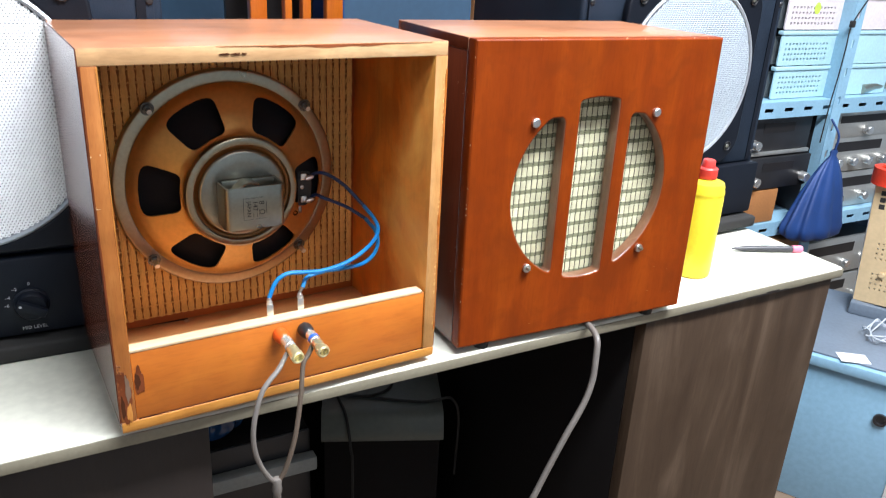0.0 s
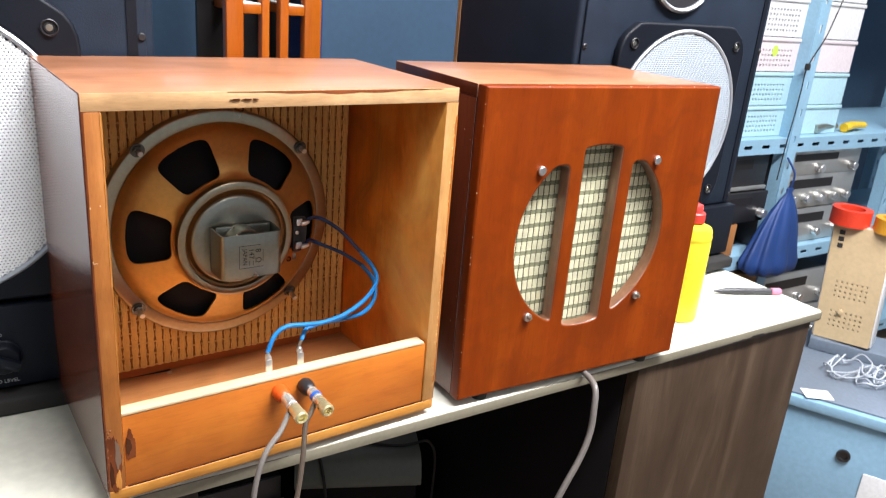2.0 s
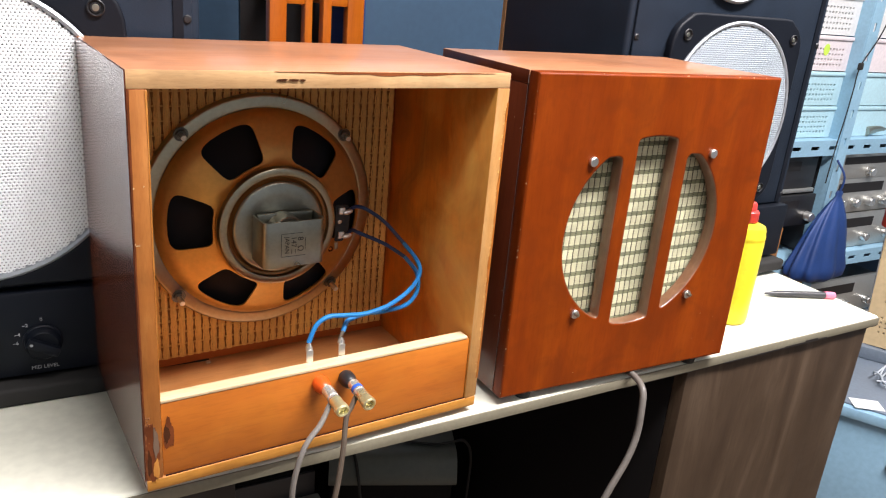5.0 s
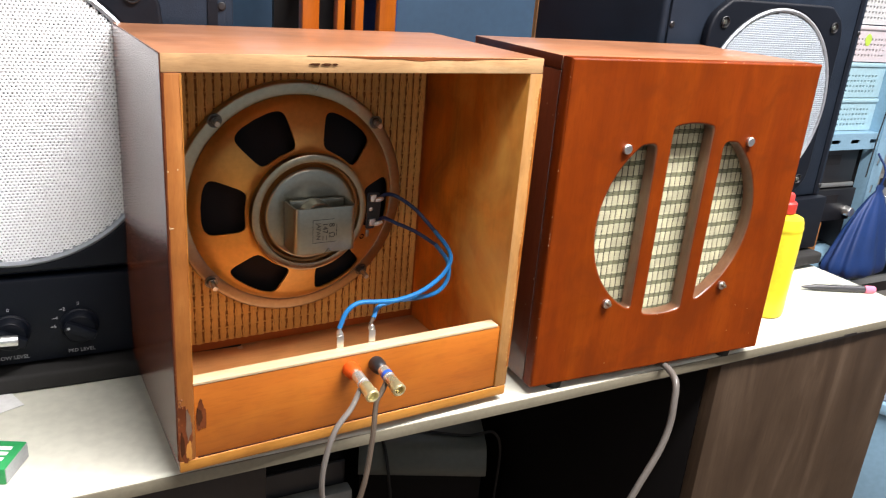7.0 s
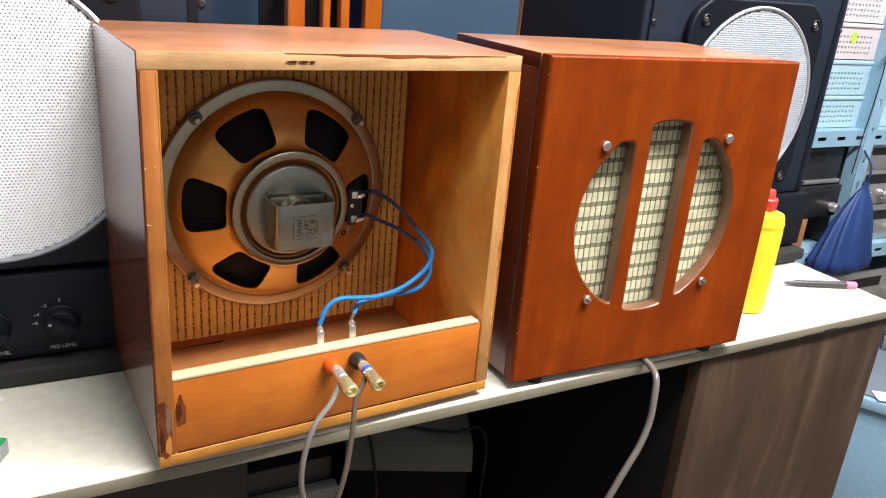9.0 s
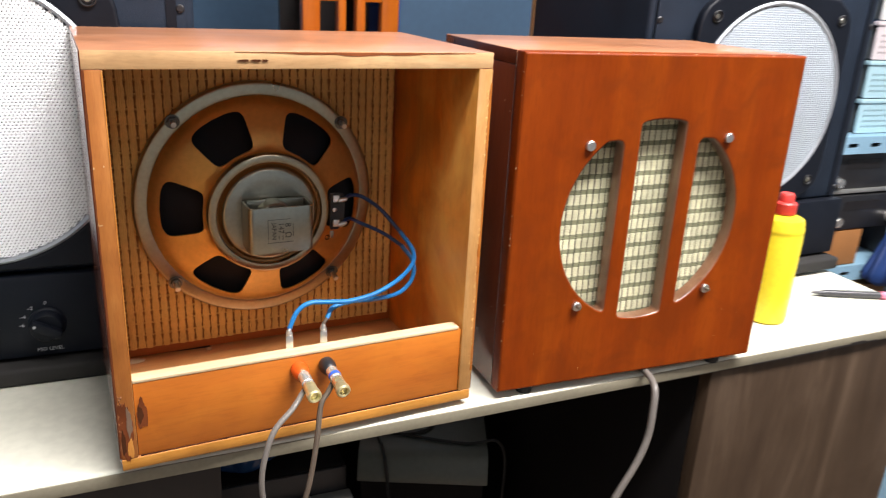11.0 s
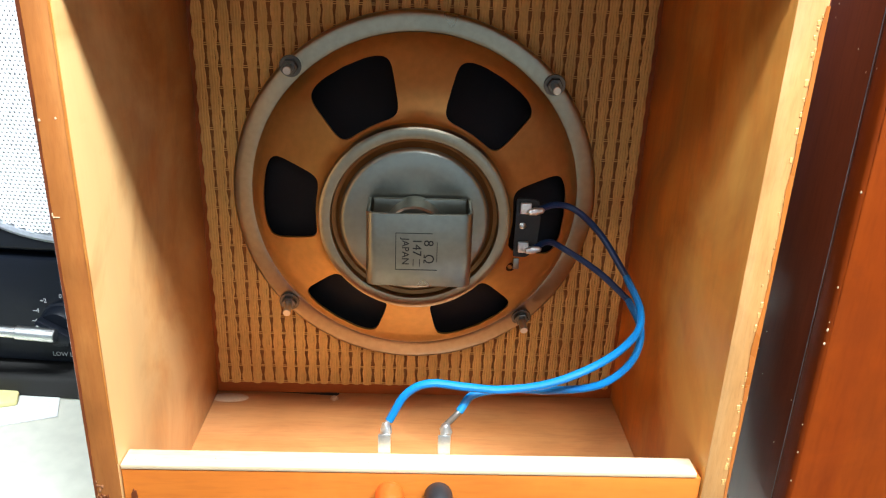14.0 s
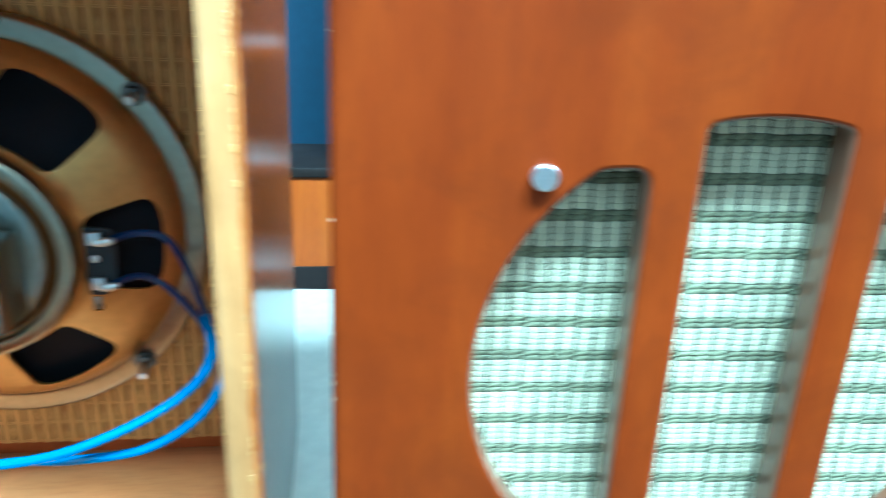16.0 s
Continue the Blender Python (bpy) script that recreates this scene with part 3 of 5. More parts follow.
DM = Matrix.Translation((CX, 0, CZ)) @ Matrix.Rotation(radians(90), 4, "X")  # z of a lathe becomes -y


def turned(profile, n=96):
    """A ring about the driver's axis; profile of (radius, y)."""
    return lathe([(r, -y) for r, y in profile], n, DM)


RIM_Y = 0.1475
part("rim", turned([(0.1112, BAF - 0.014), (0.1116, RIM_Y + 0.0030), (0.1112, RIM_Y + 0.0010), (0.1104, RIM_Y + 0.0002), (0.1096, RIM_Y - 0.0001), (0.1070, RIM_Y - 0.00025), (0.1045, RIM_Y - 0.0004), (0.1020, RIM_Y - 0.0005), (0.1002, RIM_Y - 0.0005), (0.0996, RIM_Y - 0.0003), (0.0992, RIM_Y + 0.0003), (0.0988, RIM_Y + 0.003)]), zinc, driver, "zinc-plated mounting rim")


def cone_y(r):
    """The basket's surface: y for a radius."""
    pts = [(0.0, 0.103), (0.0495, 0.1035), (0.053, 0.1065), (0.056, 0.1145), (0.060, 0.1175), (0.088, 0.1335), (0.0945, 0.1385), (0.0995, 0.1465)]
    for (r0, y0), (r1, y1) in zip(pts, pts[1:]):
        if r <= r1:
            return y0 + (y1 - y0) * (r - r0) / (r1 - r0)
    return pts[-1][1]


def basket():
    b = bmesh.new()
    n, layers, half = 64, 6, radians(30)
    ri, ro = 0.0535, 0.0995

    def put(th, r, back=0.0):
        return b.verts.new((CX + r * math.cos(th), cone_y(r) + back, CZ + r * math.sin(th)))

    for s in range(6):
        mid = radians(60 * s - 2.5)
        hole, rim = [], []
        for k in range(n):
            w = 2 * math.pi * k / n
            c, d = math.cos(w), math.sin(w)
            e = max(abs(c), abs(d))
            rim.append((half * c / e, 0.5 * (ri + ro) + 0.5 * (ro - ri) * d / e))
            p = 0.36
            hc, hd = math.copysign(abs(c) ** p, c), math.copysign(abs(d) ** p, d)
            hr = 0.0738 + 0.0168 * hd
            hole.append((radians(17.7) * hc * (1.0 - 0.03 * hd), hr))
        rows = []
        for j in range(layers + 1):
            f = (j / layers) ** 0.8
            rows.append([put(mid + h[0] + (q[0] - h[0]) * f, h[1] + (q[1] - h[1]) * f) for h, q in zip(hole, rim)])
        lip = [put(mid + h[0], h[1], 0.0022) for h in hole]
        for u, v in zip([lip] + rows, rows):
            for k in range(n):
                b.faces.new((u[k], u[(k + 1) % n], v[(k + 1) % n], v[k]))
    bmesh.ops.remove_doubles(b, verts=b.verts, dist=0.00002)
    bmesh.ops.recalc_face_normals(b, faces=b.faces)
    return b


part("basket", basket(), gold, driver, "gold-brown lacquered steel basket with six windows", smooth=50)
part("cone", turned([(0.0985, 0.152), (0.097, 0.150), (0.045, 0.128), (0.02, 0.125), (0, 0.125)], 48), paper_cone, driver, "black paper cone")
part("centre_ring", turned([(0.0549, 0.1125), (0.0547, 0.1070), (0.0541, 0.1050), (0.0530, 0.1044), (0.0512, 0.1042), (0.0488, 0.1041), (0.0478, 0.1043), (0.0473, 0.1052), (0.0470, 0.1085)], 80), zinc, driver, "bright raised ring")
part("inner_ring", turned([(0.0472, 0.1088), (0.0450, 0.1095), (0.0432, 0.1080), (0.0425, 0.1062)], 80), brown_lacquer, driver)
part("magnet_plate", turned([(0.0427, 0.1080), (0.0424, 0.1060), (0.0413, 0.1046), (0.0396, 0.1040), (0.030, 0.1038), (0.0, 0.1038)], 80), dull_zinc, driver, "dull grey pressed steel plate")
part("magnet", turned([(0.0160, 0.1020), (0.0160, 0.0830), (0.0150, 0.0820), (0.0, 0.0820)], 48), dull_zinc, driver)
# yoke: a strap bent round the magnet
YX0, YX1, YZ0, YZ1, YF = 0.1232, 0.1802, 0.1375, 0.1788, 0.0752


def yoke_outline(o, back):
    return rounded([(YX0 + o, back), (YX0 + o, YF + o), (YX1 - o, YF + o), (YX1 - o, back)], [0.0001, 0.0062 - o, 0.0062 - o, 0.0001])


strap_out = yoke_outline(0.0, 0.1032)
strap_in = yoke_outline(0.0018, 0.1032)
strap = plate([strap_out + strap_in[::-1]], YZ1 - YZ0, 0.0003, Matrix.Translation((0, 0, (YZ0 + YZ1) / 2)))
yoke = mesh_part("magnet_yoke", strap, dull_zinc, driver, "grey steel strap round the magnet", smooth=40)
part("pole_plate", block(YX0 + 0.003, YX1 - 0.003, 0.0975, 0.1005, YZ0 + 0.001, YZ1 + 0.0012, 0.0006), dull_zinc, yoke)
part("magnet_disc", lathe([(0, 0), (0.0170, 0), (0.0176, 0.0006), (0.0176, 0.010), (0, 0.010)], 48, Matrix.Translation(((YX0 + YX1) / 2, 0.0965, (YZ0 + YZ1) / 2 - 0.0005)) @ Matrix.Rotation(radians(90), 4, "X")), zinc, yoke)
LX, LZ = 0.1503, (YZ0 + YZ1) / 2 - 0.0005
DOWN = Matrix.Rotation(radians(-90), 4, "Z")
for text, dx, size in (("8  Ω", 0.0062, 0.0076), ("147", 0.0001, 0.0068), ("JAPAN", -0.0060, 0.0054)):
    words(text, size, ink, yoke, Matrix.Translation((LX + dx, YF - 0.0002, LZ + (0.0026 if text == "147" else 0))) @ FRONT @ DOWN, deep=0.0001)
mark = bmesh.new()
fr, fw = 0.0112, 0.00035
for dims in ((-fr, fr, -fr * 0.95, -fr * 0.95 + fw), (-fr, fr * 0.75, fr * 0.95 - fw, fr * 0.95), (-fr, -fr + fw, -fr * 0.95, fr * 0.95), (fr - fw, fr, -fr * 0.5, fr * 0.5)):
    block(LX + dims[0], LX + dims[1], YF - 0.00025, YF + 0.0002, LZ + dims[2], LZ + dims[3], into=mark)
for sx, sz in ((-0.0016, -0.0085), (0.0018, -0.0085)):
    block(LX + sx - 0.0002, LX + sx + 0.0002, YF - 0.00025, YF + 0.0002, LZ + sz, LZ + sz + 0.0042, into=mark)
part("printed_frame", mark, ink, yoke)

# terminal strip in the window on the driver's side
strip = mesh_part("terminal_strip", plate([rounded([(0.2068, 0.1415), (0.2068, 0.1775), (0.2125, 0.1775), (0.2200, 0.1765), (0.2215, 0.1650), (0.2205, 0.1480), (0.2150, 0.1415)], 0.002)], 0.0016, 0.0003, facing(0, 0.1125, 0)), phenolic, driver, "black phenolic terminal strip")
for z in (0.1712, 0.1475):
    part("solder_lug", block(0.2090, 0.2152, 0.1085, 0.1112, z - 0.0022, z + 0.0044, 0.0006), solder, strip, "tinned solder lug")
    bl = lathe([(0, -0.003), (0.0018, -0.0022), (0.0025, 0), (0.0016, 0.0025), (0, 0.0032)], 12, Matrix.Translation((0.2175, 0.1082, z)) @ Matrix.Rotation(radians(80), 4, "Y") @ Matrix.Diagonal((1, 1, 1.7, 1)))
    part("solder_joint", bl, solder, strip, "bright solder")
part("rivet", lathe([(0, 0.0012), (0.0014, 0.0008), (0.0021, 0)], 16, Matrix.Translation((0.2112, 0.1116, 0.1610)) @ Matrix.Rotation(radians(90), 4, "X")), bolt_steel, strip)
part("tab", block(0.2075, 0.2110, 0.1130, 0.1140, 0.1330, 0.1400, 0.0004), dull_zinc, strip)
part("eyelet", lathe([(0.0014, 0), (0.0022, 0.0008), (0.0028, 0)], 20, Matrix.Translation((0.2068, 0.1208, 0.1312)) @ Matrix.Rotation(radians(90), 4, "X")), scorch, driver)
for bx, bz, tilt in ((0.0752, 0.2425, -0.2), (0.2285, 0.2365, 0.0), (0.0690, 0.0928, 0.1), (0.2198, 0.0852, 0.6)):
    d = Vector((0.12 * tilt, -1, -0.15 - 0.25 * tilt)).normalized()
    p = Vector((bx, RIM_Y - 0.0005, bz))
    bolt = part("bolt", rod(p, p + d * (0.0115 if bz > 0.15 else 0.0135), 0.0025, 12), bolt_steel, driver, "steel bolt end with nut")
    part("nut", rod(p, p + d * 0.0034, 0.0048, 6), dark_steel, bolt)
    part("washer", rod(p + d * -0.0002, p + d * 0.0009, 0.0064, 20), dark_steel, bolt)

# internal wires and solder tags
W1 = [(0.2185, 0.108, 0.1712), (0.232, 0.120, 0.1718), (0.2454, 0.122, 0.1680), (0.258, 0.108, 0.158), (0.270, 0.090, 0.140), (0.2745, 0.074, 0.128), (0.2690, 0.060, 0.1205), (0.250, 0.045, 0.1130), (0.222, 0.033, 0.1065), (0.196, 0.029, 0.1040), (0.176, 0.027, 0.1065), (0.1585, 0.0262, 0.1085), (0.147, 0.0255, 0.1025), (0.1390, 0.0225, 0.0890)]
W2 = [(0.2185, 0.108, 0.1475), (0.230, 0.120, 0.1480), (0.2421, 0.122, 0.1420), (0.259, 0.106, 0.135), (0.2735, 0.092, 0.1245), (0.2780, 0.078, 0.1125), (0.269, 0.062, 0.1020), (0.249, 0.048, 0.0962), (0.222, 0.040, 0.0972), (0.200, 0.037, 0.0995), (0.1814, 0.0342, 0.0975), (0.1740, 0.0290, 0.0905), (0.1675, 0.0215, 0.0880)]
for line in (W1, W2):
    line[:7] = [Vector(p) + SEAT * k for p, k in zip(line, (1, 1, 1, 0.8, 0.55, 0.3, 0.1))]
    w = part("wire", tube(line[4:] if line is W1 else line[4:-1], 0.0021, 10, 8), blue_wire, a, "bright blue insulated wire")
    if line is W2:
        # dark heat-shrink sleeve near the tag
        part("wire_end", tube(line[-3:], 0.0016, 10, 8), cable_copper, w, "dark sleeve on the end of the wire")
    # upper stretch of the same blue wire, its shade put into the colour
    part("wire_in_shade", tube(line[:5], 0.0019, 10, 8), shaded_wire, w, "stretch of the blue wire coloured darker for shade")
for x in (0.1371, 0.1665):
    lug = part("solder_tag", block(x - 0.0032, x + 0.0030, 0.0138, 0.0152, 0.0600, 0.0865, 0.0005), bolt_steel, a, "tinned tag joined to the wire")
    blob = bmesh.new()
    bmesh.ops.create_icosphere(blob, subdivisions=3, radius=0.0036, matrix=Matrix.Translation((x + 0.0006, 0.0178, 0.0862)) @ Matrix.Diagonal((0.8, 0.8, 1.5, 1)))
    for v in blob.verts:
        v.co += v.normal * 0.0009 * noise.noise(v.co * 420)
    part("solder_joint", blob, solder, lug, "lumpy bright solder")
for x, plastic, lab in ((0.1404, orange_plastic, "orange plastic binding post"), (0.1640, black_plastic, "black plastic binding post")):
    m = Matrix.Translation((x, 0.0015, 0.0625)) @ Matrix.Rotation(radians(90), 4, "X") @ Matrix.Rotation(radians(0), 4, "Z")
    post = part("binding_post", lathe([(0, 0), (0.0062, 0), (0.0068, 0.0015), (0.0070, 0.0045), (0.0067, 0.0080), (0.0059, 0.0112), (0.0047, 0.0136), (0.0032, 0.0148), (0.0024, 0.0150), (0, 0.0150)], 28, m), plastic, a, lab)
    part("post_collar", lathe([(0.0028, 0.0148), (0.0030, 0.0190), (0, 0.0190)], 16, m), bolt_steel, post)
# scuffs: broken corner at the foot of one side, chips in the top edge
def blotch(cx, cz, w, h, seed, thick=0.0008, y=0.0):
    """A ragged flat patch on the front."""
    r = random.Random(seed)
    pts = []
    for i in range(46):
        t = 2 * math.pi * i / 46
        k = r.uniform(0.88, 1.05) * (1 + 0.12 * math.sin(3 * t + seed) + 0.08 * math.sin(5 * t + 2 * seed))
        pts.append((cx + w * k * math.cos(t), cz + h * k * math.sin(t)))
    return plate([pts], thick, 0.0, facing(0, y, 0))


for cx, cz, w, h, seed, mt, y in (
    (0.0052, 0.0350, 0.0050, 0.0270, 1, burnt, 0.0),
    (0.0080, 0.0420, 0.0021, 0.0125, 2, rubbed_grey, -0.0003),
    (0.0078, 0.0190, 0.0023, 0.0085, 4, worn_orange, -0.0003),
    (0.0030, 0.0250, 0.0016, 0.0110, 34, scorch, -0.0003),
    (0.0180, 0.0465, 0.0040, 0.0130, 3, burnt, 0.0013),
    (0.0165, 0.0465, 0.0022, 0.0075, 33, scorch, 0.0010),
):
    mesh_part("scuff", blotch(cx, cz, w, h, seed, 0.0008, y), mt, a, "dark broken-off patch", smooth=0)
for cx, w, seed in ((0.1040, 0.0040, 5), (0.1125, 0.0036, 6), (0.1190, 0.0020, 7)):
    mesh_part("chip", blotch(cx, AH - 0.0064, w, 0.0008, seed, 0.0006), scorch, a, "dark chip in the pale edge", smooth=0)
streaks = random.Random(21)
run, low = [], []
for i in range(34):
    x = 0.098 + 0.190 * i / 33
    deep = 0.0004 + 0.0030 * math.sin(math.pi * i / 33.0) ** 2 * (0.75 + 0.25 * math.sin(i * 0.9)) * streaks.uniform(0.8, 1.0)
    run.append((x, AH - 0.0005))
    low.append((x, AH - 0.0005 - deep))
mesh_part("stain_streak", plate([run + low[::-1]], 0.0003, 0.0, facing(0, 0.0004, 0)), varnish_run, a, "red varnish run along the edge", smooth=0)
rng = random.Random(8)
sc = bmesh.new()
for i in range(80):
    z = 0.02 + 0.27 * rng.random()
    r = 0.0004 + 0.0007 * rng.random() ** 2
    x0 = AW - 0.0042 + 0.0032 * rng.random()
    block(x0, x0 + 2 * r, -0.0002, 0.0006, z - r * 1.6, z + r * 1.6, r * 0.4, 1, sc)
tagged(part("worn_flake", sc, flake_gold, a, "golden flakes along the worn edge"), kind="stuff")
beads = bmesh.new()
for i in range(34):
    z, r = 0.012 + 0.056 * rng.random(), 0.0003 + 0.0005 * rng.random()
    bmesh.ops.create_icosphere(beads, subdivisions=1, radius=r, matrix=Matrix.Translation((0.0008 + 0.0035 * rng.random() ** 2, -0.0001, z)) @ Matrix.Diagonal((1, 0.7, 1.6, 1)))
tagged(part("varnish_bead", beads, bead_gloss, a, "hardened varnish beads at the foot of the edge"), kind="stuff")


def ragged(x, side, z0, z1, wide, seed):
    """An uneven run of varnish down an upright edge; side: +1 reaches to greater x."""
    r = random.Random(seed)
    n = 90
    line, k = [], 0.5
    for i in range(n + 1):
        k = min(1.0, max(0.3, k + r.uniform(-0.08, 0.08)))
        line.append((x + side * wide * k, z0 + (z1 - z0) * i / n))
    pts = [(x - side * 0.0002, z0)] + line + [(x - side * 0.0002, z1)]
    return plate([pts if side < 0 else pts[::-1]], 0.0006, 0.0, facing(0, 0.0, 0))


mesh_part("worn_strip", ragged(0.0002, 1, 0.011, AH - TH - 0.0002, 0.0017, 41), burnt, a, "dark worn line along the edge", smooth=0)
ticks = bmesh.new()
for x0, z, w, h in ((0.0012, 0.240, 0.0009, 0.0010), (0.0078, 0.241, 0.0006, 0.0010), (0.0006, 0.200, 0.0032, 0.0004), (0.0006, 0.2006, 0.0006, 0.0016)):
    block(x0, x0 + w, -0.0003, 0.0005, z, z + h, 0.0001, 1, ticks)
tagged(part("scratch", ticks, raw_x, a, "small pale scratches in the edge"), kind="stuff")
mesh_part("worn_strip", ragged(TH, -1, 0.078, AH - TH - 0.001, 0.0012, 43), worn_orange, a, smooth=0)
mesh_part("scuff", blotch(AW - 0.010, 0.006, 0.0075, 0.0042, 31, 0.0008, 0.0004), scorch, a, "dark worn patch at the foot", smooth=0)
mesh_part("worn_strip", ragged(AW, -1, 0.030, AH - TH - 0.012, 0.0040, 42), amber_run, a, "orange-red varnish run along the edge", smooth=0)

# ---- speaker cables with banana plugs ----
for x, dz, ring, mtl, path in (
    (0.1404, 0.0, None, cable_grey, [(0.1392, -0.026, 0.815), (0.1350, -0.030, 0.8135), (0.1230, -0.042, 0.808), (0.1060, -0.051, 0.797), (0.0965, -0.055, 0.773), (0.0945, -0.056, 0.750), (0.0985, -0.055, 0.730), (0.1060, -0.054, 0.712), (0.1138, -0.053, 0.7010)]),
    (0.1640, 0.0, plug_blue, cable_copper, [(0.1610, -0.026, 0.8145), (0.1550, -0.031, 0.8095), (0.1480, -0.036, 0.803), (0.1420, -0.045, 0.780), (0.1345, -0.052, 0.750), (0.1280, -0.054, 0.728), (0.1210, -0.054, 0.710), (0.1152, -0.053, 0.7010)]),
):
    cable = thing("speaker_cable", pose(0, 0, 0), "grey speaker cable with a gold banana plug in the binding post", "cable", "speaker cables")
    m = Matrix.Translation((x, -0.0135, 0.8192)) @ Matrix.Rotation(radians(90 + 5), 4, "X")
    part("plug_body", lathe([(0, 0.0), (0.0046, 0.0), (0.0050, 0.0015), (0.0050, 0.0125), (0.0044, 0.0132), (0.0044, 0.0142), (0.0050, 0.0148), (0.0050, 0.0162)], 24, m), plug_silver, cable, "pale nickel plug sleeve")
    part("plug_end", lathe([(0.0050, 0.0164), (0.0052, 0.0170), (0.0052, 0.0260), (0.0058, 0.0266), (0.0058, 0.0310), (0.0046, 0.0322), (0.0038, 0.0318), (0.0036, 0.0285), (0, 0.0285)], 24, m), plug_gold, cable, "gold screw end")
    if ring:
        part("colour_ring", lathe([(0.0051, 0.0075), (0.0052, 0.0080), (0.0052, 0.0105), (0.0051, 0.0110)], 24, m), ring, cable, "blue ring")
    part("cord", tube(path, 0.0023, 10), mtl, cable, "clear-sheathed two-core cord")
    if ring:
        part("cord", tube([(0.1142, -0.053, 0.7035), (0.1148, -0.0525, 0.694), (0.1150, -0.050, 0.67), (0.116, -0.045, 0.60), (0.12, -0.03, 0.45), (0.13, -0.02, 0.25), (0.15, 0.0, 0.05), (0.2, 0.05, 0.01)], 0.0036, 10), cable_grey, cable)
        part("cable_tie", lathe([(0.0038, -0.009), (0.0048, -0.005), (0.0040, 0.0), (0.0046, 0.004), (0.0036, 0.007), (0, 0.008)], 12, Matrix.Translation((0.1146, -0.053, 0.6985))), cable_grey, cable, "knot where both cords join")

# ---- closed cabinet with three slots ----
BW, BH, BD = 0.3045, 0.318, 0.178
b_ = thing("speaker_cabinet", pose(0.3325, -0.0044, 0.7574, -0.4, 0, -4.9), "red-brown varnished loudspeaker box with three upright slots, on the desk", "speaker")
BCX, BCZ, BR = 0.1502, 0.1608, 0.0985


def side_slot(sign):
    """A slice of the circle beside the middle slot, with blunt ends, the upper one lower than the circle."""
    inner, foot, head = 0.0425, -0.0880, 0.0800
    pts = [(inner, head), (inner, foot)]
    a0, a1 = math.asin((foot + 0.003) / BR), math.asin((head - 0.001) / BR)
    for i in range(29):
        w = a0 + (a1 - a0) * i / 28
        pts.append((BR * math.cos(w), BR * math.sin(w)))
    pts = [(BCX + sign * x, BCZ + z) for x, z in pts]
    return rounded(pts, [0.007, 0.005] + [0.0005] * 28 + [0.006], 6)


def mid_slot():
    hw = 0.0245
    top = math.sqrt(BR**2 - hw**2)
    pts = [(-hw, -top), (-hw, top)] + [(-hw + 2 * hw * i / 8, math.sqrt(BR**2 - (-hw + 2 * hw * i / 8) ** 2)) for i in range(1, 8)] + [(hw, top), (hw, -top)]
    pts += [(hw - 2 * hw * i / 8, -math.sqrt(BR**2 - (hw - 2 * hw * i / 8) ** 2)) for i in range(1, 8)]
    radii = [0.006, 0.006] + [0.001] * 7 + [0.006, 0.006] + [0.001] * 7
    return [(BCX + x, BCZ + z) for x, z in rounded(pts, radii, 4)]


rim = rounded([(0, 0), (BW, 0), (BW, BH), (0, BH)], 0.0012, 2)
front = plate([rim, mid_slot(), side_slot(1), side_slot(-1)], 0.015, 0.0022, facing(0, 0.0075, 0))
for p in front.polygons:
    n = p.normal
    c = p.center
    inside = math.hypot(c.x - BCX, c.z - BCZ) < BR + 0.002
    p.material_index = 1 if inside and abs(n.y) < 0.9 and c.y > 0.0003 else 0
mesh_part("front_panel", front, [varnish_z, slot_wood], b_, "red-brown front with three slots in a circle")
# red-brown varnish like the front, its dark tone stands for shade
part("left_panel", block(0.0, 0.012, 0.0152, BD, 0.0, BH - 0.0125, 0.001), varnish_dark_shaded, b_, "glossy side, darkened for shade")
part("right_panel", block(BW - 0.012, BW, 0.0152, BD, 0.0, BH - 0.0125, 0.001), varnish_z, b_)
# left end of the top takes the same shaded tone
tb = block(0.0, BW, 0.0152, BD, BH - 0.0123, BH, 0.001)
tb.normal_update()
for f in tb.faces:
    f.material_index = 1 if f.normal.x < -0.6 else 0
part("top_panel", tb, [varnish_x, varnish_dark_shaded], b_)
part("bottom_panel", block(0.0122, BW - 0.0122, 0.0152, BD, 0.0, 0.012, 0.001), varnish_x, b_)
part("back_panel", block(0.0122, BW - 0.0122, BD - 0.012, BD - 0.001, 0.0122, BH - 0.0125), dark_laminate, b_)
bcloth = part("grille_cloth", block(0.03, BW - 0.03, 0.0185, 0.0193, 0.035, BH - 0.03), dark_thread, b_, "cream woven grille cloth with dark lines")


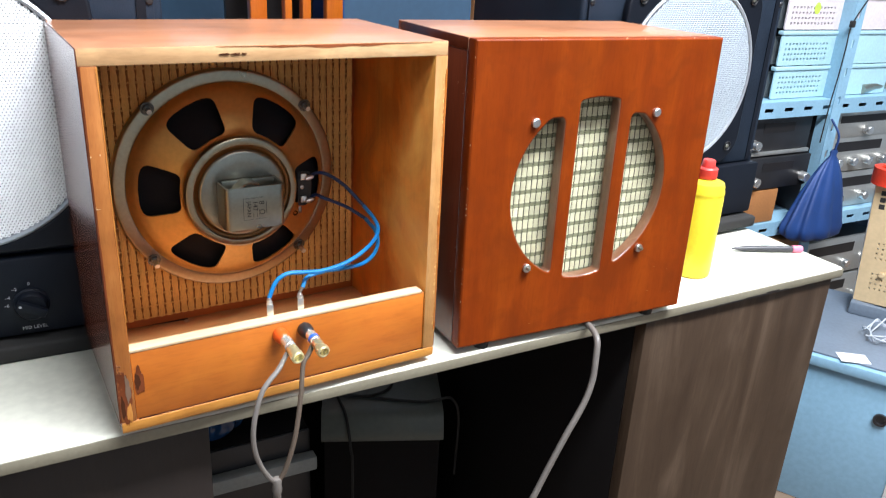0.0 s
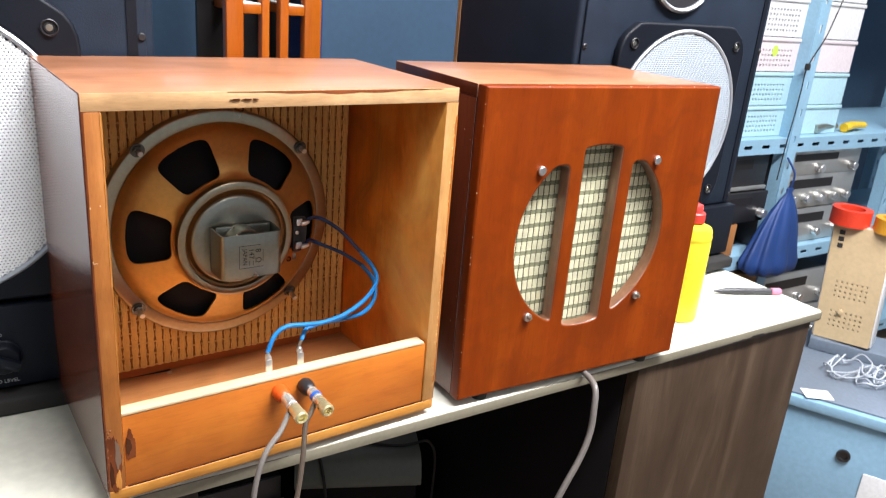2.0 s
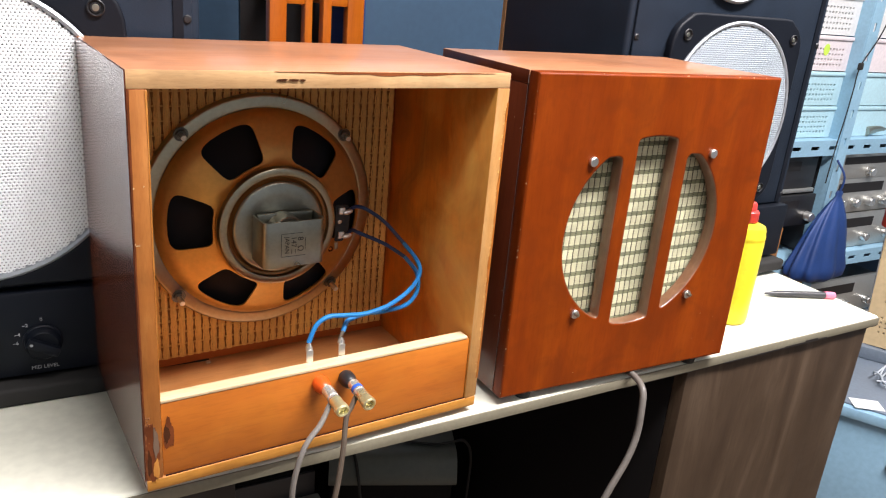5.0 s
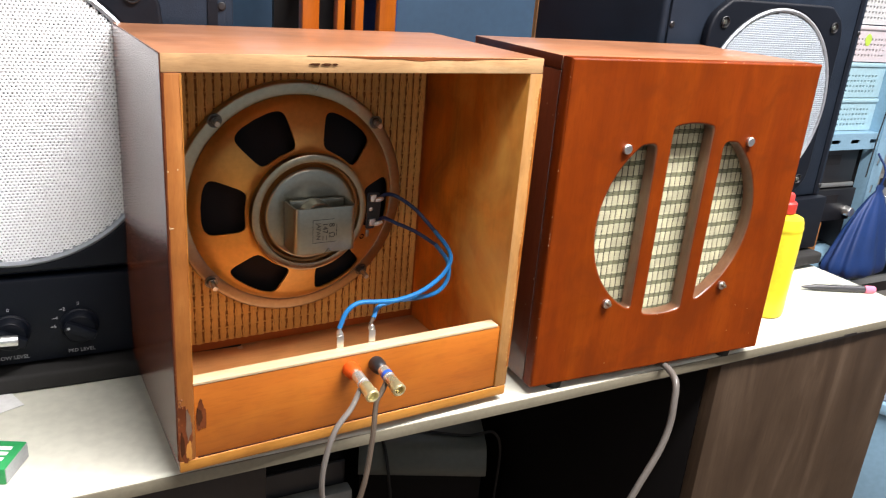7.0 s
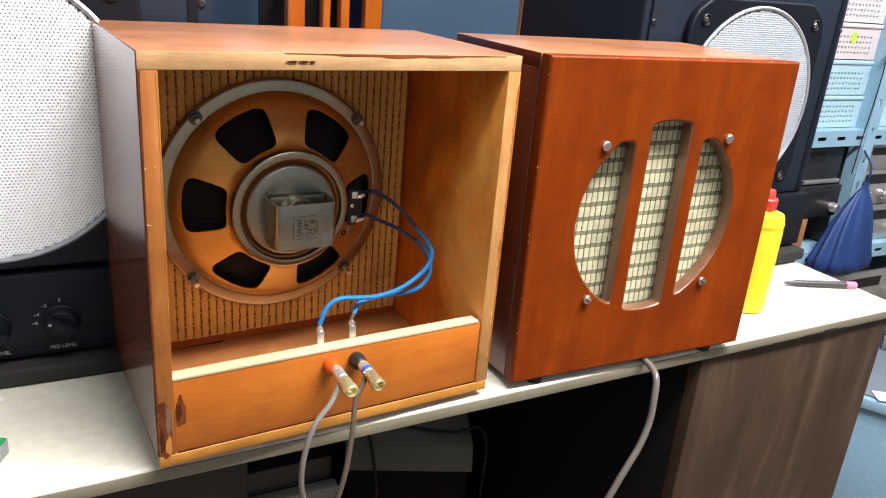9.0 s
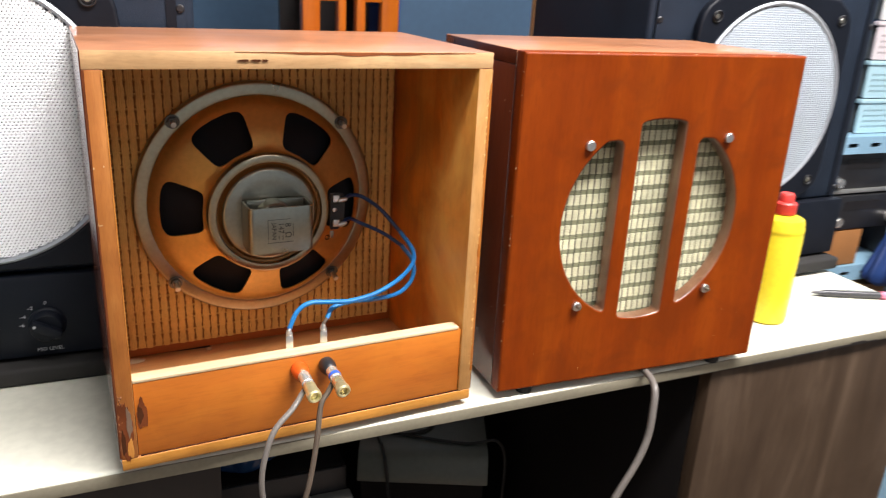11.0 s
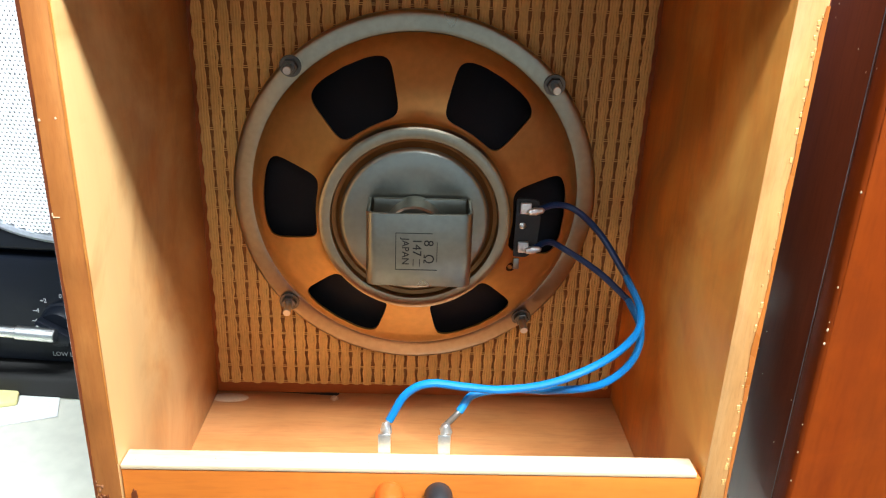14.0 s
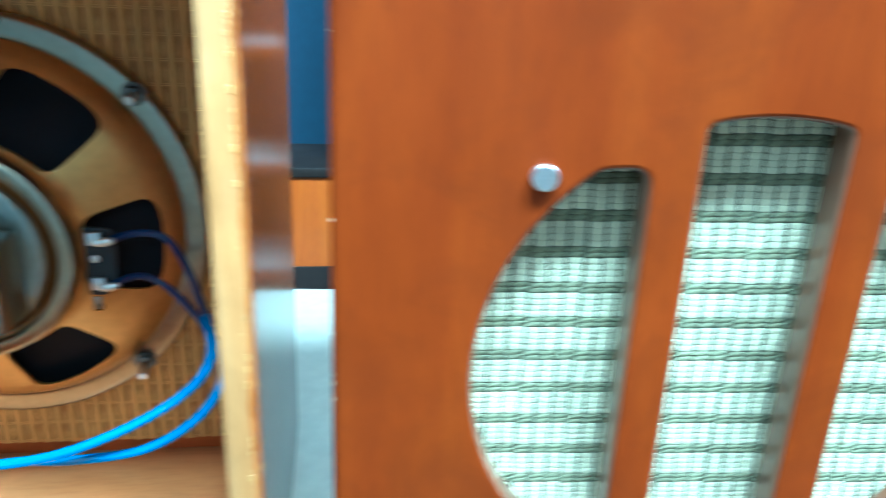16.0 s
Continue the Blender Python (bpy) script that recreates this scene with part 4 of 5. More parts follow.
def weave(rows, px, half, lean=0.0):
    """Small pillows of thread between a dark warp; rows of (foot, head) within one repeat."""
    rng = random.Random(6)
    verts, faces = [], []
    pz = 0.01450
    nx, nz = int(0.2196 / px), 16
    for i in range(nx):
        sway = 0.0002 * math.sin(i * 1.7)
        for j in range(nz):
            for low, high in rows:
                x, z = BCX - 0.108 + px * i, BCZ - 0.108 + pz * j + (low + high) / 2
                if math.hypot(x - BCX, z - BCZ) > 0.112:
                    continue
                x += sway * math.sin(z * 40) + 0.00015 * math.sin(z * 487)
                z += 0.0002 * math.sin(i * 2.1) + 0.018 * (x - BCX)
                hx, hz = half * rng.uniform(0.92, 1.04), (high - low) / 2 * rng.uniform(0.94, 1.03)
                b0 = len(verts)
                for u, hgt in ((1.0, 0.0), (0.88, 0.0005), (0.5, 0.0007)):
                    for sx, sz in ((-1, -0.75), (-0.7, -1), (0.7, -1), (1, -0.75), (1, 0.75), (0.7, 1), (-0.7, 1), (-1, 0.75)):
                        verts.append((x + hx * u * sx + lean * sz, 0.0185 - hgt, z + hz * (u * sz if u > 0.9 else (u + 0.1) * sz)))
                for ring in range(2):
                    for k in range(8):
                        faces.append((b0 + ring * 8 + k, b0 + ring * 8 + (k + 1) % 8, b0 + ring * 8 + 8 + (k + 1) % 8, b0 + ring * 8 + 8 + k))
                faces.append(tuple(b0 + 16 + k for k in range(8)))
    me = bpy.data.meshes.new("weave")
    me.from_pydata(verts, [], faces)
    return me


CREAM_ROWS = [(-0.0050, -0.0025), (-0.0025, 0.0), (0.0, 0.0025), (0.0025, 0.0050)]
OLIVE_ROWS = [(0.0052, 0.0073), (0.0073, 0.0093)]
tagged(mesh_part("cream_weave", weave(CREAM_ROWS, 0.00680, 0.00298), cream, bcloth, "cream thread blocks", smooth=60), kind="stuff")
tagged(mesh_part("olive_weave", weave(OLIVE_ROWS, 0.00680, 0.00285, 0.0009), olive, bcloth, "olive-grey thread blocks", smooth=60), kind="stuff")
for sx, z in ((0.0718, 0.2376), (0.2244, 0.2410), (0.2268, 0.0858), (0.0763, 0.0824)):
    s_ = part("bolt", rod((sx, 0.001, z), (sx, -0.0035, z), 0.0046, 20), bolt_steel, b_, "bright steel bolt head")
    if z < 0.15:
        part("bolt_end", rod((sx - 0.0005, -0.003, z + 0.0008), (sx + 0.0006, -0.0075, z + 0.0004), 0.0020, 10), dull_zinc, s_)
for fx in (0.035, BW - 0.04):
    for fy in (0.012, BD - 0.02):
        part("foot", lathe([(0, -0.0085), (0.008, -0.0085), (0.009, -0.001), (0.009, 0), (0, 0)], 16, Matrix.Translation((fx, fy, 0))), rubber, b_, "black rubber foot")
cable = thing("power_cable", pose(0, 0, 0), "grey round cable from under the slotted box, hanging off the desk", "cable")
part("cord", tube([(0.515, 0.06, 0.7524), (0.507, 0.0, 0.7524), (0.5005, -0.026, 0.7545), (0.493, -0.045, 0.7500), (0.487, -0.053, 0.730), (0.482, -0.057, 0.705), (0.470, -0.060, 0.680), (0.448, -0.061, 0.645), (0.420, -0.060, 0.590), (0.395, -0.055, 0.52), (0.38, -0.04, 0.40), (0.37, 0.0, 0.2), (0.36, 0.1, 0.02)], 0.0036, 12), cable_grey, cable)


# ---- studio monitors ----
def monitor(m, label):
    """Big black studio monitor; local origin at the middle of the foot of its face, which looks to -y."""
    t = thing("studio_monitor", m, label, "speaker", "studio monitors")
    hw, hgt, dep, cz = 0.192, 0.62, 0.27, 0.239
    part("body", block(-hw, hw, 0.004, dep, 0.0, hgt, 0.006, 3), monitor_black, t)
    part("face", block(-hw + 0.008, hw - 0.008, 0.0, 0.0038, 0.102, hgt - 0.008, 0.0015), monitor_black, t, "charcoal front board")
    part("side_strip", block(hw - 0.024, hw - 0.0155, -0.0012, 0.0005, 0.104, hgt - 0.02), monitor_bezel, t)
    part("back_trim", block(-hw - 0.0012, -hw + 0.002, dep - 0.012, dep - 0.004, 0.0, hgt), card_brown, t, "brown strip on the back edge")
    # control panel at the foot
    c = part("control_panel", block(-hw + 0.002, hw - 0.002, -0.012, 0.0035, 0.018, 0.100, 0.003), monitor_bezel, t, "black control panel with level knobs")
    part("plinth", block(-hw + 0.002, hw - 0.002, -0.028, 0.0035, -0.0033, 0.0145, 0.004, 3), rubber, t, "dull black pad under the face")
    KZ = 0.0515
    for kx, text in ((-0.012, "LOW LEVEL"), (0.044, "MID LEVEL")):
        k = part("knob", lathe([(0.0165, 0), (0.0165, 0.002), (0.0150, 0.003), (0.0140, 0.010), (0.0125, 0.0118), (0, 0.0118)], 32, facing(kx, -0.0118, KZ)), monitor_bezel, c, "round black level knob")
        part("grip", block(-0.0138, 0.0138, -0.0300, -0.0225, -0.0045, 0.0045, 0.0016), monitor_bezel, k, m=pose(kx, 0, KZ, 0, 28, 0))
        part("pointer_dot", lathe([(0, 0.0004), (0.0012, 0.0003), (0.0014, 0)], 12, Matrix.Rotation(radians(28), 4, "Y") @ facing(-0.0105, -0.0300, 0)), label_white, k, "white pointer dot", m=pose(kx, 0, KZ))
        words(text, 0.0049, label_white, c, facing(kx, -0.0122, 0.0255))
        for w, ang in (("0", 90), ("–2", 127), ("–4", 156), ("–6", 179)):
            words(w, 0.0046, label_white, c, facing(kx + 0.0215 * math.cos(radians(ang)), -0.0122, KZ + 0.0210 * math.sin(radians(ang))))
    # woofer bezel, mesh and ring
    s = 0.129
    bez = rounded([(-s, cz - s), (s, cz - s), (s, cz + s), (-s, cz + s)], [0.045] * 4, 6)
    bulge = []
    for x, z in bez:
        r = math.hypot(x, z - cz)
        k = max(1.0, 0.1405 / r)
        bulge.append((x * k, cz + (z - cz) * k * (1.03 if abs(x) < 0.1 else 1.0)))
    ringhole = [(0.1255 * math.cos(2 * math.pi * i / 72), cz + 0.1255 * math.sin(2 * math.pi * i / 72)) for i in range(72)]
    bz = mesh_part("woofer_bezel", plate([bulge, ringhole], 0.012, 0.003, facing(0, -0.006, 0)), monitor_bezel, t, "moulded black woofer surround")
    for sx in (-1, 1):
        for sz in (-1, 1):
            scr = part("screw", lathe([(0, 0.001), (0.004, 0.001), (0.0048, 0.0), (0.0066, 0.0), (0.0072, 0.0016), (0.0064, 0.0022), (0.0056, 0.0005)], 20, facing(sx * 0.1055, -0.0122, cz + sz * 0.1055)), black_plastic, bz, "recessed black screw")
            part("screw_head", lathe([(0, 0.0016), (0.0026, 0.0014), (0.0036, 0.0002)], 14, facing(sx * 0.1055, -0.0122, cz + sz * 0.1055)), dull_zinc, scr)
    for sz in (0.115, 0.338, 0.60):
        for sx in (-1, 1):
            part("screw", lathe([(0, 0.0014), (0.0028, 0.0012), (0.0038, 0.0002)], 14, facing(sx * (hw - 0.012), -0.0005, sz)), black_plastic, t, "small dark screw")
    part("midrange_ring", lathe([(0.066, -0.002), (0.067, 0.006), (0.064, 0.008), (0.061, 0.006), (0.060, 0.0)], 64, facing(-0.02, 0, 0.452)), ring_metal, t, "pale ring round the midrange driver")
    part("midrange_cone", lathe([(0.0602, 0.003), (0.05, 0.002), (0.02, -0.0005), (0, 0.004)], 40, facing(-0.02, -0.0012, 0.452)), paper_cone, t)
    part("grille_ring", lathe([(0.1255, -0.004), (0.1262, 0.0125), (0.1240, 0.0140), (0.1215, 0.0130), (0.1205, 0.0100)], 96, facing(0, 0, cz)), ring_metal, t, "pale metal ring")
    part("woofer_cone", lathe([(0.1240, 0.0), (0.118, 0.003), (0.110, 0.004), (0.098, 0.001), (0.04, -0.004), (0.0, -0.004)], 48, facing(0, -0.001, cz)), paper_cone, t, "black cone behind the mesh")
    verts, faces = [], []
    pitch = 0.00315
    rows = int(0.1225 / (pitch * 0.866)) + 1
    for j in range(-rows, rows + 1):
        for i in range(-45, 46):
            x, z = (i + 0.5 * (j % 2)) * pitch, j * pitch * 0.866
            if math.hypot(x, z) > 0.1205:
                continue
            b0 = len(verts)
            for rr, dd in ((pitch * 0.5774, 0.0), (pitch * 0.17, 0.0006)):
                for k in range(6):
                    w = radians(60 * k + 30)
                    px, pz = x + rr * math.cos(w), z + rr * math.sin(w)
                    dome = 0.0165 - 0.0045 * (px * px + pz * pz) / 0.0146
                    verts.append((px, -dome + dd, cz + pz))
            for k in range(6):
                faces.append((b0 + k, b0 + (k + 1) % 6, b0 + 6 + (k + 1) % 6, b0 + 6 + k))
    me = bpy.data.meshes.new("mesh")
    me.from_pydata(verts, [], faces)
    tagged(mesh_part("grille_mesh", me, mesh_metal, t, "white perforated metal mesh", smooth=0), kind="stuff")
    return t


left_monitor = monitor(pose(-0.088, 0.208, TOP + 0.0033, 0, 0, -4.5), "black studio monitor with white mesh grille, behind the open box")
right_monitor = copy_thing(left_monitor, pose(0.800, 0.163, TOP + 0.0083, 0, 0, -1.5))
# right mesh gets the dimmed colour so the lamp leaves it grey
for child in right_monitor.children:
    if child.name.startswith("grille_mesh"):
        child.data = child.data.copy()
        child.data.materials[0] = mesh_dimmed
        child["label"] = "perforated metal mesh, dimmed against the strong light"
tagged(right_monitor, "black studio monitor with white mesh grille, behind the slotted box")

# ---- orange wooden rack behind ----
rack = thing("wooden_rack", pose(0.341, 0.66, 0.0), "orange lacquered wooden rack with dark pigeonholes, behind the desk", "rack")
for x0, x1 in ((0.0, 0.028), (0.058, 0.071), (0.089, 0.104), (0.132, 0.162)):
    part("post", block(x0, x1, 0.0, 0.018, 0.0, 1.62, 0.002), orange_wood, rack)
part("side_board", block(0.1625, 0.1665, 0.004, 0.150, 0.0, 1.62, 0.001), bag_blue, rack, "dark blue side board")
part("back_board", block(0.0, 0.162, 0.136, 0.146, 0.0, 1.62), phenolic, rack, "black back board")
for i in range(8):
    z = 0.39 + 0.1385 * i
    for x0, x1 in ((0.0282, 0.0578), (0.1042, 0.1318)):
        sh = part("shelf", block(x0, x1, 0.0015, 0.1355, z, z + 0.0140, 0.001), orange_wood, rack)
        part("shelf_top", block(x0 + 0.0005, x1 - 0.0005, 0.004, 0.130, z + 0.0142, z + 0.0165, 0.0006), paper_white, sh, "white covered shelf")
low = thing("wooden_box", pose(0.205, 0.655, 0.0), "low orange lacquered wooden box beside the rack", "box")
part("body", block(0.0, 0.132, 0.0, 0.12, 0.0, 0.806, 0.002), orange_wood, low)
part("top_board", block(-0.002, 0.134, -0.004, 0.122, 0.8062, 0.8180, 0.001), dark_laminate, low, "dark top board")
# dark strip added for the shaded gap behind the desk
part("gap_shade", block(0.0, 0.132, -0.003, -0.0002, 0.0, 0.690, 0.001), dark_laminate, low, "dark strip standing for the shade behind the desk")

# ---- bottle, pen, matchbox, paper, test lead ----
bot = thing("bottle", pose(0.748, 0.050, TOP), "yellow plastic bottle with a red cap, on the desk", "bottle")
part("body", lathe([(0, 0), (0.0235, 0), (0.0262, 0.0025), (0.0268, 0.008), (0.0268, 0.112), (0.0262, 0.114), (0.0268, 0.116), (0.0268, 0.120), (0.0258, 0.1225), (0.0258, 0.1265), (0.0240, 0.131), (0.0150, 0.1345), (0.0105, 0.1355), (0.0105, 0.138), (0, 0.138)], 40), yellow_plastic, bot)
part("cap", lathe([(0.0128, 0.1365), (0.0132, 0.138), (0.0132, 0.149), (0.0118, 0.1505), (0.0088, 0.151), (0.0084, 0.159), (0.0070, 0.1608), (0, 0.1608)], 28), red_plastic, bot, "red screw cap")
pen = thing("pen", pose(0.870, 0.078, TOP + 0.005, 0, 0, -26), "dark grey pen with a pink end lying on the desk", "pen")
PT = Matrix.Rotation(radians(90), 4, "Y")
part("barrel", lathe([(0, 0), (0.0012, 0.001), (0.0032, 0.014), (0.0044, 0.020), (0.0048, 0.06), (0.0048, 0.094)], 20, PT), pen_grey, pen)
part("cap", lathe([(0.0048, 0.0942), (0.0056, 0.0945), (0.0056, 0.108), (0.0048, 0.110), (0, 0.110)], 20, PT), pen_pink, pen, "pink end cap")
part("clip", block(0.045, 0.09, -0.001, 0.001, 0.0046, 0.0056, 0.0004), bolt_steel, pen)
mb = thing("matchbox", pose(-0.131, 0.0757, TOP, 0, 0, -28), "small green printed matchbox with grey striking side", "matchbox")
part("sleeve", block(-0.0265, 0.0265, -0.018, 0.018, 0.0, 0.0140, 0.0008), green_card, mb)
part("striking_strip", block(0.0266, 0.0271, -0.0172, 0.0172, 0.0008, 0.0132), strike_grey, mb, "grey striking strip")
for y0, wd in ((0.008, 0.036), (0.001, 0.030), (-0.006, 0.018)):
    part("print_bar", block(0.020 - wd, 0.020, y0 - 0.0022, y0 + 0.0022, 0.0141, 0.0143), paper_white, mb)
part("print_bar", block(-0.018, 0.022, -0.0185, -0.0181, 0.004, 0.0095), paper_white, mb)
pp = thing("paper_scrap", pose(-0.150, 0.172, TOP, 0, 0, 20), "torn white paper scrap lying on the desk", "paper")
part("sheet", block(-0.035, 0.045, -0.03, 0.03, 0.0005, 0.0012), paper_white, pp)
part("yellow_pad", block(-0.03, 0.018, -0.008, 0.032, 0.0014, 0.0055, 0.0015), speckled("pale_yellow_pad", (0.72, 0.66, 0.30), 0.8), pp, "pale yellow pad")
lead = thing("antenna_rod", pose(0, 0, 0), "chrome rod lying in front of the control panel", "rod")
part("tube", rod((-0.28, 0.165, 0.825), (-0.098, 0.172, 0.8065), 0.0040, 16), bolt_steel, lead)
part("tip", rod((-0.122, 0.1711, 0.8090), (-0.096, 0.1721, 0.8062), 0.0048, 16), bolt_steel, lead)

# ---- under the desk ----
def bent_sheet(profile, x0, x1, thick):
    """A sheet bent along x; profile of (y, z) from its back to its lower front edge."""
    inner = [(y + thick * 0.7, z - thick) for y, z in profile]
    turn = Matrix(((0, 0, 1, (x0 + x1) / 2), (1, 0, 0, 0), (0, 1, 0, 0), (0, 0, 0, 1)))
    return plate([profile + inner[::-1]], x1 - x0, 0.0004, turn)


case = thing("computer_case", pose(0.352, 0.411, 0.0, 0, 0, -25.7), "grey steel computer case in the knee space under the desk", "computer")
# shells here carry the shade under the desk in their colour
part("shell", block(0.004, 0.198, -0.012, 0.138, 0.0, 0.378, 0.004), knee_shade, case, "sides blackened for the shade under the desk")
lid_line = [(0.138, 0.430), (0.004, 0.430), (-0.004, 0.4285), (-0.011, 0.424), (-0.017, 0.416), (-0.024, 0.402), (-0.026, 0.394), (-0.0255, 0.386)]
mesh_part("lid", bent_sheet(lid_line, 0.0, 0.202, 0.003), case_grey, case, "grey-green steel lid rolled over the front, darkened for shade")
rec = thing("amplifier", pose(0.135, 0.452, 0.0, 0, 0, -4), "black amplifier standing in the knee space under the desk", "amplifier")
part("shell", block(0.0, 0.205, 0.0, 0.09, 0.0, 0.385, 0.004), knee_shade, rec)
part("face_plate", block(0.0, 0.205, -0.006, -0.0005, 0.02, 0.383, 0.002), black_plastic, rec)
part("ledge", block(-0.01, 0.21, -0.030, -0.0065, 0.316, 0.342, 0.003), ledge_grey, rec, "grey ledge across the front")
sack = thing("plastic_bag", pose(0.195, 0.495, 0.385), "crumpled dark blue plastic bag on the amplifier under the desk", "bag")
heap = bmesh.new()
bmesh.ops.create_icosphere(heap, subdivisions=4, radius=1.0)
for v in heap.verts:
    k = 1 + 0.35 * noise.noise(v.co * 2.2) + 0.14 * noise.noise(v.co * 6.0)
    v.co = Vector((v.co.x * 0.045 * k, v.co.y * 0.030 * k, max(0.0, (v.co.z + 0.55) * 0.045 * k)))
part("film", heap, bag_film, sack, smooth=50)
bl = thing("black_cable", pose(0, 0, 0), "thin black cables behind the desk", "cable")
part("cord", tube([(0.395, 0.44, 0.4335), (0.41, 0.425, 0.4335), (0.44, 0.402, 0.4335), (0.478, 0.372, 0.4335), (0.512, 0.350, 0.4335), (0.535, 0.345, 0.4335), (0.562, 0.342, 0.43), (0.585, 0.35, 0.38), (0.59, 0.36, 0.25)], 0.0024, 8), rubber, bl)
part("cord", tube([(0.392, 0.462, 0.4335), (0.39, 0.435, 0.4335), (0.386, 0.412, 0.4335), (0.384, 0.395, 0.4325), (0.381, 0.374, 0.420), (0.378, 0.352, 0.38), (0.378, 0.345, 0.33), (0.378, 0.345, 0.01)], 0.0024, 8), rubber, bl)
part("cord", tube([(0.36, 0.45, 0.4335), (0.40, 0.428, 0.4335), (0.44, 0.408, 0.4335), (0.48, 0.415, 0.4335), (0.50, 0.445, 0.4335), (0.505, 0.49, 0.4335)], 0.0024, 8), rubber, bl)

# ---- steel rack with crates and amplifiers ----
shelf = thing("steel_rack", pose(1.96, 0.63, 0, 0, 0, -4), "pale blue slotted-angle steel rack filled with crates and amplifiers", "shelving")


def upright(x, y, flip):
    holes = []
    w = 0.040
    for i in range(26):
        z = 0.05 + 0.075 * i
        holes.append(rounded([(0.014, z), (0.014, z + 0.022), (0.024, z + 0.022), (0.024, z)], 0.003, 2))
    rim = [(0, 0), (w, 0), (w, 2.0), (0, 2.0)]
    me = plate([rim] + holes, 0.003, 0.0, Matrix.Translation((x if not flip else x - w, y, 0)) @ FRONT)
    p = mesh_part("upright", me, rack_blue, shelf, "slotted pale blue angle post", smooth=0)
    part("angle_flange", block(x - 0.0015, x + 0.0015, y + 0.0016, y + 0.038, 0, 2.0), rack_blue, p)


def level(z, x0, x1):
    holes = []
    n = int((x1 - x0) / 0.075)
    for i in range(n):
        x = x0 + 0.02 + 0.075 * i
        holes.append(rounded([(x, z - 0.026), (x, z - 0.016), (x + 0.034, z - 0.016), (x + 0.034, z - 0.026)], 0.003, 2))
    me = plate([[(x0, z - 0.042), (x1, z - 0.042), (x1, z), (x0, z)]] + holes, 0.003, 0.0, Matrix.Translation((0, -0.004, 0)) @ FRONT)
    p = mesh_part("shelf_beam", me, rack_blue, shelf, smooth=0)
    part("shelf_board", block(x0, x1, -0.002, 0.40, z - 0.004, z, 0.001), rack_blue, p)


for ux in (-0.02, 0.54, 1.2):
    upright(ux, -0.008, False)
    upright(ux, 0.40, False)
for z in (0.12, 0.475, 0.815, 1.42):
    level(z, -0.30, 1.25)


def crate(x, y, z, w, h, mt, label):
    t = thing("crate", shelf.matrix_world @ pose(x, y, z), label, "crate", "stacked crates")
    holes = []
    nx, nz = int((w * 0.44 - 0.03) / 0.013), int((h - 0.03) / 0.013)
    for i in range(nx):
        for j in range(nz):
            hx, hz = 0.018 + 0.013 * i, 0.012 + 0.013 * j
            holes.append([(hx, hz), (hx, hz + 0.0065), (hx + 0.0065, hz + 0.0065), (hx + 0.0065, hz)])
    mesh_part("perforated_front", plate([rounded([(0, 0), (w, 0), (w, h - 0.012), (0, h - 0.012)], 0.004, 2)] + holes, 0.004, 0.0, FRONT), mt, t, smooth=0)
    part("rim", block(-0.003, w + 0.003, -0.006, 0.012, h - 0.012, h - 0.002, 0.002), mt, t)
    part("inside", block(0.002, w - 0.002, 0.02, 0.30, 0.001, h - 0.02), crate_in, t)
    return t


for x in (-0.23,):
    z = 0.817
    for h, mt, lab in ((0.085, crate_blue, "pale blue perforated plastic crate"), (0.09, crate_blue, "pale blue perforated plastic crate"), (0.09, crate_pink, "pink perforated plastic crate"), (0.10, crate_white, "white perforated plastic crate"), (0.10, crate_white, "white perforated plastic crate")):
        box = crate(x, 0.03, z, 0.47, h, mt, lab)
        if x < 0 and mt is crate_pink:
            part("sticker", lathe([(0, 0.0006), (0.0115, 0.0006), (0.012, 0.0)], 24, facing(0.110, -0.0022, 0.053) @ Matrix.Diagonal((1, 1.25, 1, 1))), sticker_green, box, "round yellow-green sticker")
        z += h + 0.001


def receiver(x, y, z, w, h, mt, label, knobs):
    t = thing("amplifier", shelf.matrix_world @ pose(x, y, z), label, "amplifier", "stacked amplifiers")
    part("case", block(0, w, 0.012, 0.30, 0.002, h - 0.002, 0.003), black_plastic, t)
    part("face_plate", block(0, w, 0.0, 0.0118, 0, h, 0.002), mt, t, "front plate")
    part("display", block(w * 0.22, w * 0.72, -0.001, 0.004, h * 0.58, h * 0.84), phenolic, t, "dark display window")
    for i in range(knobs):
        kx = w * (0.10 + 0.80 * i / max(1, knobs - 1))
        part("knob", lathe([(0.014, 0), (0.013, 0.018), (0.0115, 0.020), (0, 0.020)], 20, facing(kx, 0, h * 0.30)), knob_silver, t)
    return t


receiver(-0.02, 0.02, 0.690, 0.42, 0.08, silver_panel, "silver-fronted amplifier on the steel rack", 3)
receiver(-0.02, 0.02, 0.590, 0.42, 0.107, silver_panel, "silver receiver with a row of bright knobs", 6)
receiver(-0.02, 0.02, 0.477, 0.42, 0.11, silver_panel, "silver cassette deck with dark window", 4)
receiver(-0.29, 0.0, 0.576, 0.24, 0.088, black_plastic, "black hi-fi unit on the steel rack", 2)
upper = receiver(-0.29, 0.02, 0.666, 0.24, 0.105, black_plastic, "black hi-fi unit on the steel rack", 1)
part("trim", block(0.0, 0.24, -0.008, 0.0, 0.001, 0.012, 0.002), silver_panel, upper, "silver strip along the foot")
for z in (0.122, 0.25):
    receiver(-0.02, 0.02, z, 0.42, 0.12, silver_panel, "silver amplifier on the lower shelf", 4)
cb = thing("cardboard_box", shelf.matrix_world @ pose(-0.26, 0.0, 0.122), "brown cardboard box on the lower shelf", "box")
part("carton", block(0, 0.22, -0.02, 0.25, 0, 0.30, 0.003), card_brown, cb)
